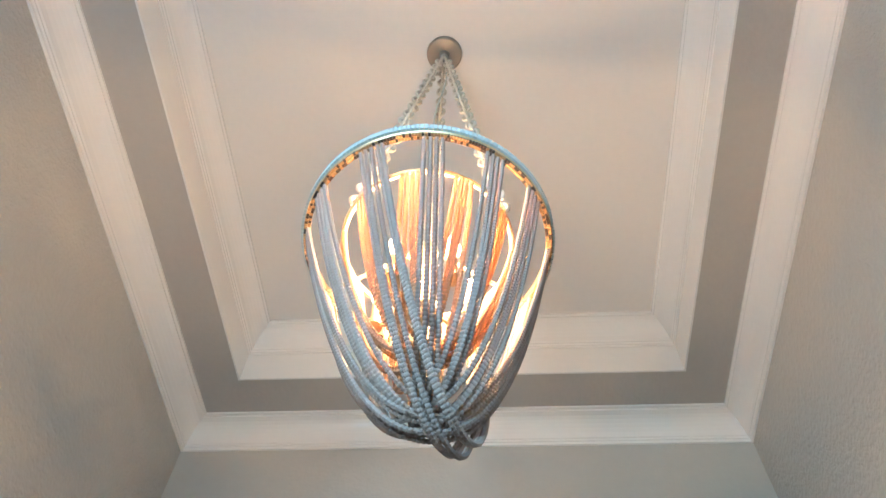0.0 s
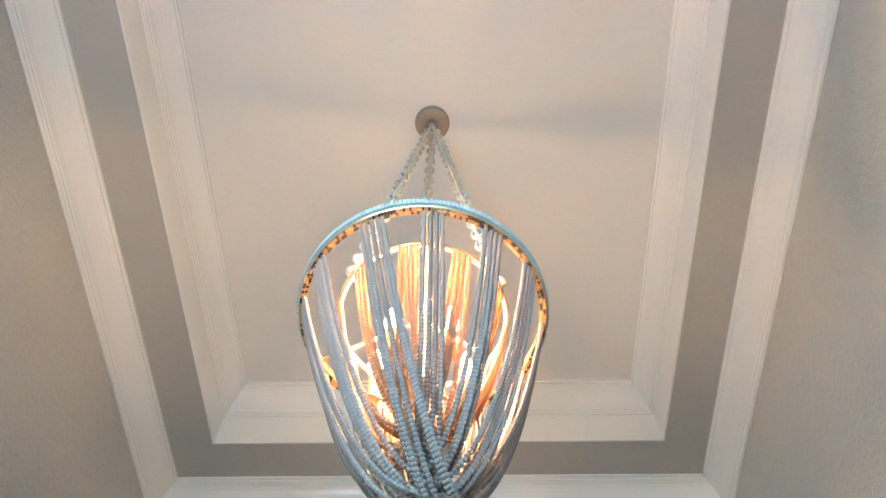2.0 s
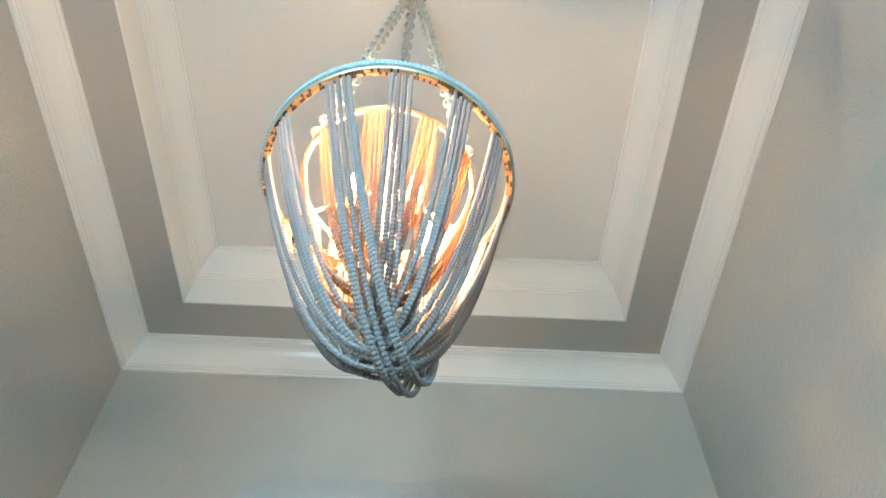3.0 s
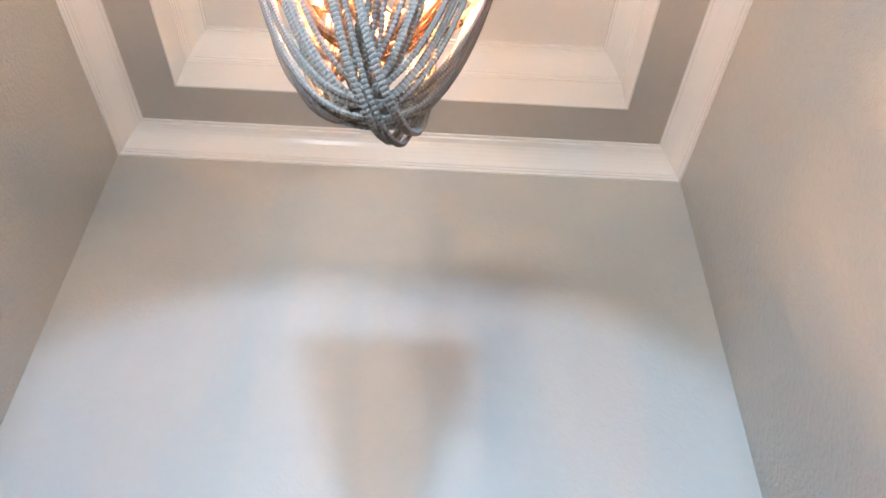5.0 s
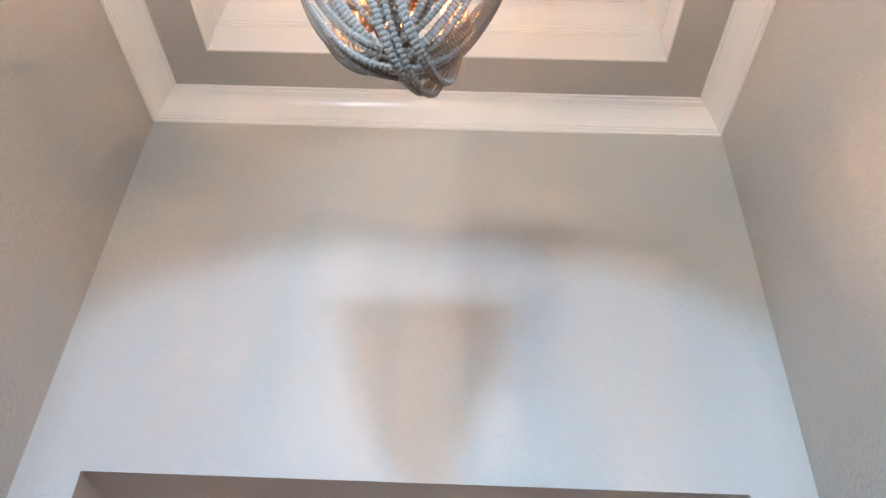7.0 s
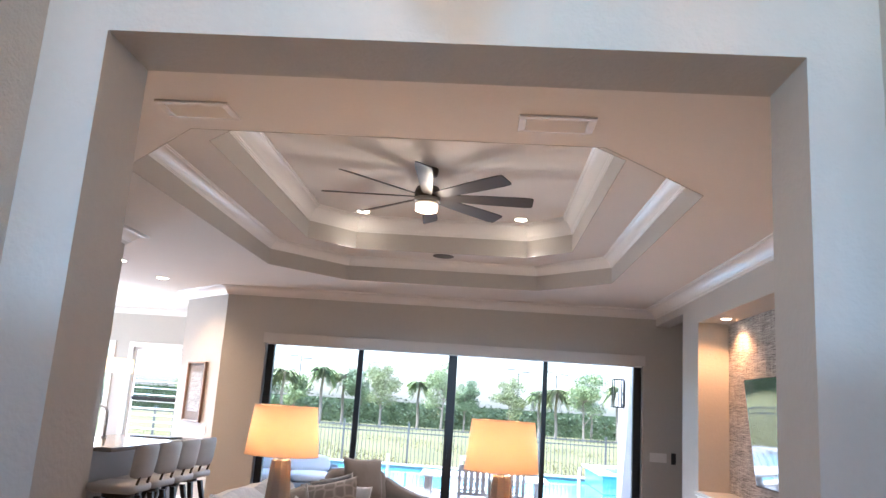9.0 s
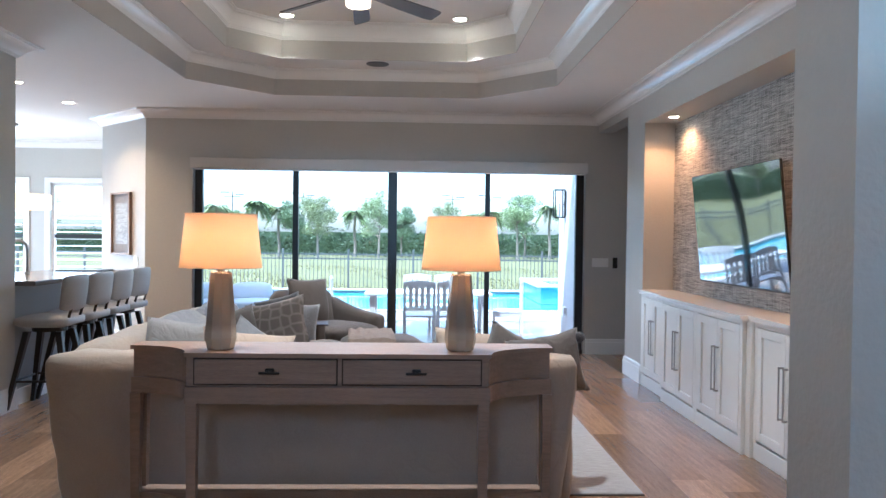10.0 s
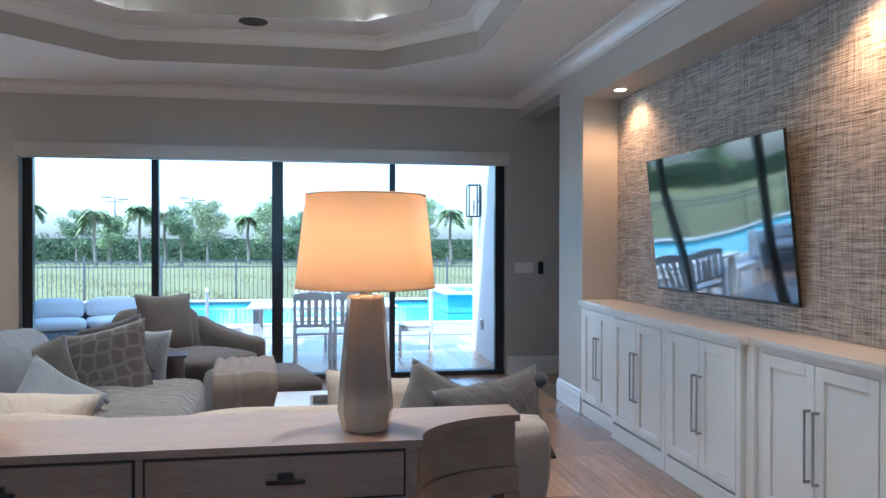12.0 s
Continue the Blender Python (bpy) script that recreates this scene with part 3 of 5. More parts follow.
# ---- grasscloth and television ----
def grasscloth():
    """Hand-woven reeds: long level strands crossed by thinner upright threads, some thicker and darker."""
    m = material("woven_grasscloth", (0.40, 0.385, 0.36), 0.72, vary=0.10, scale=1.6, fine=12)
    n, l = m.node_tree.nodes, m.node_tree.links
    b = n["Principled BSDF"]
    base = b.inputs["Base Color"].links[0].from_socket
    co = n.new("ShaderNodeTexCoord")
    total = None
    for stretch, scale, amount in (((1, 7.0, 190), 1.0, 0.52), ((1, 2.6, 60), 1.0, 0.20), ((1, 220, 8.0), 1.0, 0.36), ((1, 62, 2.6), 1.0, 0.14)):
        mp, tx, mr = n.new("ShaderNodeMapping"), n.new("ShaderNodeTexNoise"), n.new("ShaderNodeMapRange")
        mp.inputs["Scale"].default_value = stretch
        tx.inputs["Scale"].default_value, tx.inputs["Detail"].default_value = scale, 2
        mr.inputs["From Min"].default_value, mr.inputs["From Max"].default_value = 0.3, 0.7
        mr.inputs["To Min"].default_value, mr.inputs["To Max"].default_value = -amount, amount
        l.new(co.outputs["Object"], mp.inputs["Vector"])
        l.new(mp.outputs["Vector"], tx.inputs["Vector"])
        l.new(tx.outputs["Fac"], mr.inputs["Value"])
        add = n.new("ShaderNodeMath")
        add.operation = "ADD"
        l.new(mr.outputs["Result"], add.inputs[0])
        if total is None:
            add.inputs[1].default_value = 1.0
        else:
            l.new(total, add.inputs[1])
        total = add.outputs[0]
    tint, bp = n.new("ShaderNodeVectorMath"), n.new("ShaderNodeBump")
    tint.operation = "SCALE"
    low = n.new("ShaderNodeMath")
    low.operation = "MAXIMUM"
    low.inputs[1].default_value = 0.18
    l.new(total, low.inputs[0])
    l.new(base, tint.inputs[0])
    l.new(low.outputs[0], tint.inputs["Scale"])
    l.new(tint.outputs["Vector"], b.inputs["Base Color"])
    bp.inputs["Strength"].default_value, bp.inputs["Distance"].default_value = 0.6, 0.004
    l.new(total, bp.inputs["Height"])
    l.new(bp.outputs["Normal"], b.inputs["Normal"])
    return m


GRASS_CLOTH = grasscloth()
gc = structure("wall_niche_grasscloth", B(NB - 0.006, NB - 0.001, NCH0 + 0.002, NCH1 - 0.002, 0.979, NCZ - 0.002), GRASS_CLOTH, "grey woven grasscloth covering at the back of the niche")
for k in range(3):
    part("seam", B(NB - 0.008, NB - 0.0055, 4.62 + k * 0.91, 4.622 + k * 0.91, 0.985, NCZ - 0.005), GRASS_CLOTH, gc)
SCREEN = bpy.data.materials.new("dark_glossy_screen")
SCREEN.use_nodes = True
sb = SCREEN.node_tree.nodes["Principled BSDF"]
sb.inputs["Base Color"].default_value = (0.006, 0.006, 0.007, 1)
sb.inputs["Roughness"].default_value, sb.inputs["IOR"].default_value = 0.045, 3.4
sb.inputs["Coat Weight"].default_value, sb.inputs["Coat Roughness"].default_value = 1.0, 0.03
wave, wb = SCREEN.node_tree.nodes.new("ShaderNodeTexNoise"), SCREEN.node_tree.nodes.new("ShaderNodeBump")
wave.inputs["Scale"].default_value, wave.inputs["Detail"].default_value = 1.0, 0.0
wb.inputs["Strength"].default_value, wb.inputs["Distance"].default_value = 0.36, 0.03
wc = SCREEN.node_tree.nodes.new("ShaderNodeTexCoord")
SCREEN.node_tree.links.new(wc.outputs["Object"], wave.inputs["Vector"])
SCREEN.node_tree.links.new(wave.outputs["Fac"], wb.inputs["Height"])
SCREEN.node_tree.links.new(wb.outputs["Normal"], sb.inputs["Normal"])
SCREEN.node_tree.links.new(wb.outputs["Normal"], sb.inputs["Coat Normal"])
tv = thing("television", "large flat black television tilted on a swivel wall mount", "television", (2.640, 5.785, 1.60))
tv.matrix_world = pose(2.640, 5.785, 1.60, 0, -6.0, 0)
part("back_shell", B(0.012, 0.034, -0.80, 0.80, -0.42, 0.44, 0.008, 3), BLACK_METAL, tv)
part("bezel", B(-0.002, 0.014, -0.845, 0.845, -0.475, 0.475, 0.003, 1), BLACK_METAL, tv)
part("screen", B(-0.0045, -0.0022, -0.839, 0.839, -0.465, 0.469), SCREEN, tv)
part("bottom_strip", B(-0.006, 0.012, -0.845, 0.845, -0.481, -0.467, 0.002, 1), DARK_STEEL, tv)
part("mount_arm", B(0.034, 0.078, -0.10, 0.10, -0.10, 0.10, 0.01), DARK_STEEL, tv)

# ---- console table ----
OAK_WASH = material("washed_oak_veneer", (0.265, 0.19, 0.145), 0.38, vary=0.24, scale=4, fine=30, stretch=(1.0, 9, 14), bump=0.25, bump_scale=40)
con = thing("console_table", "washed oak console table with two drawers and scooped ends", "console table")
CX, HL = -0.2825, 0.705
y_f, y_b, R, RY = 3.215, 3.60, 0.325, 0.24


def console_plan(grow=0.0, front=y_f, back=y_b):
    """Straight front with a concave quarter circle to each end."""
    right = []
    for i in range(15):
        a = radians(180 - 90 * i / 14)
        right.append((CX + HL + R + (R - grow) * math.cos(a), front + RY * math.sin(a)))
    right = [(CX + HL, front - grow)] + right[1:] if grow else right
    left = [(2 * CX - x, y) for x, y in right[::-1]]
    return [(CX + HL + R, back), (CX - HL - R, back)] + left + right


part("tabletop", prism(bmesh.new(), console_plan(), 0.934, 0.954), OAK_WASH, con)
bm = bmesh.new()
prism(bm, [(x + (0.012 if x < CX else -0.012), y + (0.014 if y < 3.55 else -0.01)) for x, y in console_plan()], 0.80, 0.9335)
part("case", bm, OAK_WASH, con)
# near-black sheet that paints the shade in the gaps round the drawer fronts
GAP_SHADE = material("drawer_gap_shade", (0.03, 0.025, 0.02), 0.8)
for x0, x1 in ((-0.943, -0.287), (-0.268, 0.378)):
    part("gap_shade_sheet", B(x0, x1, y_f + 0.0065, y_f + 0.02, 0.808, 0.931), GAP_SHADE, con)
    d = part("drawer_front", B(x0 + 0.006, x1 - 0.006, y_f + 0.001, y_f + 0.016, 0.814, 0.925, 0.002, 1), OAK_WASH, con)
    hx = (x0 + x1) / 2 + 0.02
    h = B(hx - 0.048, hx + 0.048, y_f - 0.028, y_f - 0.016, 0.862, 0.873, 0.003, 1)
    box(h, hx - 0.02, hx + 0.02, y_f - 0.018, y_f + 0.001, 0.867, 0.886, 0.003, 1)
    part("handle", h, BLACK_METAL, d, "dark cast iron pull")
inset = [(x + (0.004 if x < CX else -0.004), y + (0.004 if y < 3.55 else 0)) for x, y in console_plan()]
part("apron_rail", prism(bmesh.new(), inset, 0.722, 0.7985), OAK_WASH, con)
part("lower_shelf", prism(bmesh.new(), [(x + (0.012 if x < CX else -0.012), y + (0.012 if y < 3.55 else -0.02)) for x, y in console_plan()], 0.205, 0.235), OAK_WASH, con)
for lx, ly in ((CX - HL + 0.01, y_f + 0.005), (CX + HL - 0.06, y_f + 0.005), (CX - HL - R + 0.0, y_f + RY - 0.005), (CX + HL + R - 0.05, y_f + RY - 0.005), (CX - HL - R, y_b - 0.052), (CX + HL + R - 0.05, y_b - 0.052)):
    bm = bmesh.new()
    lo = [bm.verts.new((lx + 0.007 + dx * 0.036, ly + 0.007 + dy * 0.036, 0)) for dx, dy in ((0, 0), (1, 0), (1, 1), (0, 1))]
    hi = [bm.verts.new((lx + dx * 0.05, ly + dy * 0.05, 0.7215)) for dx, dy in ((0, 0), (1, 0), (1, 1), (0, 1))]
    bm.faces.new(lo[::-1])
    bm.faces.new(hi)
    for i in range(4):
        bm.faces.new((lo[i], lo[(i + 1) % 4], hi[(i + 1) % 4], hi[i]))
    part("leg", bm, OAK_WASH, con)

# ---- table lamps ----
SHADE = thin_cloth("lamp_shade_linen", (0.80, 0.64, 0.46), 0.5)
def dipped_glaze():
    """Taupe glaze over a paler dipped foot, the line between them wandering a little."""
    m = material("glazed_ceramic", (0.26, 0.22, 0.185), 0.12, vary=0.10, scale=4, fine=18, stretch=(1, 1, 0.4), coat=0.8)
    n, l = m.node_tree.nodes, m.node_tree.links
    b = n["Principled BSDF"]
    base = b.inputs["Base Color"].links[0].from_socket
    co, sp, wob, add, ra, mx = (n.new("ShaderNode" + k) for k in ("TexCoord", "SeparateXYZ", "TexNoise", "Math", "MapRange", "Mix"))
    wob.inputs["Scale"].default_value = 9.0
    l.new(co.outputs["Object"], sp.inputs["Vector"])
    l.new(co.outputs["Object"], wob.inputs["Vector"])
    add.operation = "MULTIPLY_ADD"
    add.inputs[1].default_value = 0.05
    l.new(wob.outputs["Fac"], add.inputs[0])
    l.new(sp.outputs["Z"], add.inputs[2])
    ra.inputs["From Min"].default_value, ra.inputs["From Max"].default_value = 0.105, 0.145
    mx.data_type = "RGBA"
    mx.inputs["A"].default_value = (0.44, 0.38, 0.30, 1)
    l.new(add.outputs[0], ra.inputs["Value"])
    l.new(ra.outputs["Result"], mx.inputs["Factor"])
    l.new(base, mx.inputs["B"])
    l.new(mx.outputs["Result"], b.inputs["Base Color"])
    return m


CERAMIC = dipped_glaze()


def table_lamp(x, y):
    t = thing("table_lamp", "lit table lamp, faceted grey ceramic base, tapered linen shade", "table lamp", (x, y, 0.954), group="pair of lamps on the console")
    part("base", lathe(bmesh.new(), [(0.056, 0.0), (0.063, 0.003), (0.066, 0.012), (0.076, 0.055), (0.074, 0.09), (0.051, 0.358), (0.047, 0.366), (0.03, 0.369)], 10), CERAMIC, t)
    part("neck", lathe(bmesh.new(), [(0.018, 0.369), (0.018, 0.380), (0.011, 0.382), (0.011, 0.44)], 16), STEEL, t)
    bm = bmesh.new()
    lathe(bm, [(0.189, 0.388), (0.163, 0.636), (0.161, 0.636), (0.187, 0.388)], 48, cap=False)
    s = part("shade", bm, SHADE, t, "tapered warm linen drum shade", smooth=True)
    s.data.materials[0] = SHADE
    for r, z in ((0.189, 0.388), (0.163, 0.636)):
        bm = tube(bmesh.new(), [(r * math.cos(a * math.pi / 24), r * math.sin(a * math.pi / 24), z) for a in range(48)], 0.0028, 5, True)
        part("shade_rim", bm, SHADE, s)
    part("bulb", lathe(bmesh.new(), [(0.012, 0.44), (0.014, 0.46), (0.03, 0.50), (0.028, 0.525), (0.012, 0.545)], 14), glow("lamp_bulb", (1.0, 0.72, 0.42), 4), t, smooth=True)
    lamp("table_lamp_light", "POINT", 1.9, (1.0, 0.53, 0.26), Matrix.Translation((x, y, 0.954 + 0.53)), 0.045)


table_lamp(-0.853, 3.35)
table_lamp(0.283, 3.35)

# ---- upholstery ----
def soften(bm, amount, freq, seed=0.0):
    for v in bm.verts:
        p = v.co * freq + Vector((seed, seed * 0.7, 3.1))
        v.co += Vector((noise.noise(p), noise.noise(p + Vector((7, 1, 3))), noise.noise(p + Vector((2, 9, 5))))) * amount


def soft_block(x0, x1, y0, y1, z0, z1, r=0.06, cuts=7, puff=0.02, wrinkle=0.008, seed=0.0):
    """A padded block: rounded edges, slightly swollen faces, and soft creases."""
    bm = bmesh.new()
    bmesh.ops.create_cube(bm, size=2.0)
    bmesh.ops.subdivide_edges(bm, edges=bm.edges, cuts=cuts, use_grid_fill=True)
    c = Vector(((x0 + x1) / 2, (y0 + y1) / 2, (z0 + z1) / 2))
    h = Vector(((x1 - x0) / 2, (y1 - y0) / 2, (z1 - z0) / 2))
    for v in bm.verts:
        u = v.co.copy()
        core = Vector([max(min(u[i] * h[i], h[i] - r), -h[i] + r) for i in range(3)])
        out = Vector([u[i] * h[i] - core[i] for i in range(3)])
        if out.length > 1e-6:
            out = out.normalized() * r
        q = core + out
        for i in range(3):
            j, k = (i + 1) % 3, (i + 2) % 3
            q[i] += puff * math.copysign(1, u[i]) * (abs(u[i]) ** 6) * (1 - u[j] ** 2) * (1 - u[k] ** 2)
        v.co = c + q
    soften(bm, wrinkle, 7.0, seed)
    return bm


def pillow_mesh(w, h, t, n=14, seed=0.0, pinch=0.10):
    """A square cushion with pulled-in sides and pointed corners, standing on its edge, facing -y."""
    bm = bmesh.new()
    grid = {}
    for s in (-1, 1):
        for i in range(n + 1):
            for j in range(n + 1):
                u, v = 2 * i / n - 1, 2 * j / n - 1
                if s == 1 and (abs(u) == 1 or abs(v) == 1):
                    grid[s, i, j] = grid[-1, i, j]
                    continue
                x = u * w / 2 * (1 - pinch * (1 - v * v))
                z = v * h / 2 * (1 - pinch * (1 - u * u))
                d = t / 2 * ((1 - u ** 2) * (1 - v ** 2)) ** 0.42
                grid[s, i, j] = bm.verts.new((x, s * d, z))
    for s in (-1, 1):
        for i in range(n):
            for j in range(n):
                q = [grid[s, i, j], grid[s, i + 1, j], grid[s, i + 1, j + 1], grid[s, i, j + 1]]
                bm.faces.new(q if s < 0 else q[::-1])
    soften(bm, 0.012, 6.0, seed)
    return bm


SLIP = material("linen_slipcover", (0.38, 0.325, 0.27), 0.9, vary=0.09, scale=3, fine=130, bump=0.35, bump_scale=240, sheen=0.2, crease=0.22)
SEAT_STRIPE = material("grey_linen_seat", (0.17, 0.15, 0.135), 0.9, vary=0.10, scale=3, fine=120, bump=0.35, bump_scale=240, sheen=0.2, crease=0.55)
GREY_BLUE = material("grey_blue_cushion", (0.24, 0.245, 0.265), 0.9, vary=0.12, scale=5, fine=140, bump=0.35, bump_scale=260, sheen=0.2, crease=0.55)
PALE_CUSHION = material("pale_linen_cushion", (0.26, 0.25, 0.25), 0.9, vary=0.08, scale=5, fine=140, bump=0.35, bump_scale=260, sheen=0.2, crease=0.55)
TAUPE = material("taupe_cushion", (0.088, 0.078, 0.072), 0.9, vary=0.1, scale=5, fine=140, bump=0.3, bump_scale=260, sheen=0.2, crease=0.55)
DARK_CUSHION = material("slate_cushion", (0.055, 0.055, 0.06), 0.9, vary=0.12, scale=5, fine=120, bump=0.3, bump_scale=240, sheen=0.2, crease=0.55)
CREAM = material("cream_cushion", (0.38, 0.31, 0.25), 0.92, vary=0.06, scale=5, fine=140, bump=0.3, bump_scale=260, crease=0.55)
CHAIR_FABRIC = material("dark_taupe_tweed", (0.085, 0.068, 0.058), 0.92, vary=0.14, scale=4, fine=160, bump=0.4, bump_scale=260, sheen=0.15, crease=0.18)


def patterned_cushion():
    m = material("cell_pattern_cushion", (0.125, 0.108, 0.098), 0.9, vary=0.08, scale=5, fine=140, bump=0.3, bump_scale=260)
    n, l = m.node_tree.nodes, m.node_tree.links
    b = n["Principled BSDF"]
    base = b.inputs["Base Color"].links[0].from_socket
    co, vo, ra, mx = n.new("ShaderNodeTexCoord"), n.new("ShaderNodeTexVoronoi"), n.new("ShaderNodeMapRange"), n.new("ShaderNodeMix")
    vo.feature = "DISTANCE_TO_EDGE"
    vo.inputs["Scale"].default_value, vo.inputs["Randomness"].default_value = 11.5, 0.5
    ra.inputs["From Min"].default_value, ra.inputs["From Max"].default_value = 0.01, 0.16
    ra.inputs["To Min"].default_value, ra.inputs["To Max"].default_value = 0.85, 0.0
    mx.data_type = "RGBA"
    mx.inputs["B"].default_value = (0.23, 0.205, 0.19, 1)
    l.new(co.outputs["Object"], vo.inputs["Vector"])
    l.new(vo.outputs["Distance"], ra.inputs["Value"])
    l.new(ra.outputs["Result"], mx.inputs["Factor"])
    l.new(base, mx.inputs["A"])
    l.new(mx.outputs["Result"], b.inputs["Base Color"])
    return m


PATTERN = patterned_cushion()

# sectional sofa: one leg behind the console, one leg along the kitchen side
sofa = thing("sectional_sofa", "beige linen slipcovered sectional sofa with loose cushions", "sofa")
bm = soft_block(-1.87, 0.955, 3.68, 3.90, 0.02, 0.875, 0.07, 14, 0.012, 0.012, 1.0)
for v in bm.verts:
    v.co.x += (0.02 + 0.10 * max(0.0, 1 - v.co.z / 0.80)) * (1 if v.co.x < -1.6 else -1 if v.co.x > 0.7 else 0)
part("back", bm, SLIP, sofa, smooth=True)
part("side_back", soft_block(-1.83, -1.58, 3.86, 6.42, 0.02, 0.88, 0.08, 14, 0.02, 0.014, 2.0), SLIP, sofa, smooth=True)
part("arm", soft_block(0.72, 0.955, 3.88, 4.85, 0.02, 0.64, 0.06, 9, 0.02, 0.012, 3.0), SLIP, sofa, smooth=True)
part("base_near", soft_block(-1.57, 0.72, 3.88, 4.82, 0.03, 0.30, 0.03, 8, 0.0, 0.005, 4.0), SLIP, sofa, smooth=True)
part("base_side", soft_block(-1.60, -0.58, 4.80, 6.38, 0.03, 0.30, 0.03, 8, 0.0, 0.005, 5.0), SLIP, sofa, smooth=True)
for a, b in ((-1.56, -0.44), (-0.43, 0.70)):
    part("seat_cushion", soft_block(a, b, 4.02, 4.84, 0.29, 0.50, 0.06, 9, 0.03, 0.012, a), SEAT_STRIPE, sofa, smooth=True)
bm = soft_block(-1.56, -0.545, 4.86, 6.38, 0.29, 0.585, 0.07, 70, 0.03, 0.010, 6.0)
for v in bm.verts:
    if v.co.z > 0.40:
        v.co.z += 0.016 * math.sin(v.co.y * 66 + 16 * v.co.x + 4 * noise.noise(v.co * 3)) * (0.55 + 0.6 * noise.noise(v.co * 2.1))
part("seat_cushion", bm, SEAT_STRIPE, sofa, "grey linen seat cushion with gathered creases", smooth=True)
for y0, y1, s in ((4.35, 5.25, 1.0), (5.28, 6.20, 2.0)):
    ob = part("back_cushion", soft_block(-0.09, 0.09, y0, y1, -0.19, 0.19, 0.08, 8, 0.05, 0.014, s), GREY_BLUE, sofa, "pale grey-blue back cushion", smooth=True)
    ob.matrix_local = pose(-1.46, 0, 0.745, 0, -14, 0)
for x0, x1, s in ((-1.30, -0.45, 3.0), (-0.42, 0.55, 4.0)):
    ob = part("back_cushion", soft_block(x0, x1, -0.09, 0.09, -0.18, 0.18, 0.08, 8, 0.045, 0.014, s), CREAM, sofa, "cream back cushion", smooth=True)
    ob.matrix_local = pose(0, 4.04, 0.655, -14)


def throw_pillow(x, y, z, w, h, t, mat, label, rx=0, ry=0, rz=0, seed=0.0, pinch=0.10, trim=None):
    c = thing("throw_pillow", label, "pillow", group="pillows on the sofa and chair")
    c.matrix_world = pose(x, y, z, rx, ry, rz)
    cover = part("cover", pillow_mesh(w, h, t, seed=seed, pinch=pinch), mat, c, smooth=True)
    if trim == "tassels":
        for k in range(9):
            bm = bmesh.new()
            zz = -h / 2 + 0.03 + k * (h - 0.06) / 8
            rod(bm, (w / 2 - 0.035, 0, zz), (w / 2 + 0.012, -0.01, zz - 0.012), 0.006, 0.012, 6)
            part("tassel", bm, CREAM if k % 2 else DARK_CUSHION, c)
    if trim == "stitch":
        for k in range(9):
            part("stitch", B(-0.10 + 0.004 * k, -0.094 + 0.004 * k, -t / 2 - 0.004, -t / 2 + 0.002, -0.10 + k * 0.022, -0.088 + k * 0.022), PALE_CUSHION, c)
    if trim == "knot":
        bm = bmesh.new()
        lathe(bm, [(0.005, -0.035), (0.03, -0.02), (0.038, 0.0), (0.03, 0.02), (0.005, 0.035)], 10, Matrix.Translation((w / 2 + 0.0, 0, h / 2 - 0.06)))
        part("pompom", bm, DARK_CUSHION, c, smooth=True)
    return c


throw_pillow(-1.08, 6.12, 0.725, 0.52, 0.48, 0.17, PATTERN, "taupe pillow with a pale rounded cell pattern", -16, -13, -6, 1.0)
throw_pillow(-1.10, 6.40, 0.77, 0.40, 0.40, 0.15, DARK_CUSHION, "dark slate square pillow behind the patterned one", -12, -14, 10, 2.0)
throw_pillow(-0.98, 6.46, 0.72, 0.40, 0.38, 0.14, GREY_BLUE, "grey-blue square pillow behind the patterned one", -12, 6, 16, 3.0)
throw_pillow(-1.34, 5.70, 0.69, 0.50, 0.44, 0.16, TAUPE, "taupe square pillow against the sofa back", -14, -12, 48, 4.0)
throw_pillow(-1.10, 5.20, 0.66, 0.40, 0.37, 0.16, GREY_BLUE, "pale blue-grey linen pillow with fringed edge lying forward", -22, 34, 18, 5.0, trim="tassels")
throw_pillow(-1.36, 4.40, 0.765, 0.44, 0.42, 0.15, PALE_CUSHION, "pale square pillow with beaded tassel edge", -10, 6, 12, 6.0, trim="tassels")
throw_pillow(-0.93, 4.24, 0.765, 0.54, 0.34, 0.22, CREAM, "cream lumbar pillow slumped on the seat", -24, 6, 6, 7.0)
throw_pillow(0.40, 4.40, 0.71, 0.46, 0.44, 0.17, CREAM, "cream square pillow on the sofa seat", -12, 4, -4, 8.0)
throw_pillow(0.69, 4.28, 0.70, 0.52, 0.42, 0.16, TAUPE, "grey pillow with stitched dashes, set on one corner", -12, 24, 4, 9.0, trim="stitch")
throw_pillow(0.86, 4.24, 0.735, 0.48, 0.38, 0.15, TAUPE, "grey pillow with a dark pompom corner", -12, -8, 14, 10.0, trim="knot")

# ---- armchair, ottoman, side table ----
chair = thing("armchair", "dark taupe upholstered armchair with sloping arms", "armchair", (-0.86, 7.78, 0), 50)
part("seat_base", soft_block(-0.40, 0.40, -0.42, 0.36, 0.14, 0.37, 0.04, 7, 0.005, 0.006, 1.0), CHAIR_FABRIC, chair, smooth=True)
part("seat_cushion", soft_block(-0.33, 0.33, -0.46, 0.26, 0.36, 0.57, 0.055, 8, 0.03, 0.006, 2.0), CHAIR_FABRIC, chair, smooth=True)
ob = part("backrest", soft_block(-0.40, 0.40, -0.10, 0.10, -0.32, 0.30, 0.09, 9, 0.03, 0.012, 3.0), CHAIR_FABRIC, chair, smooth=True)
ob.matrix_local = pose(0, 0.36, 0.60, -14)
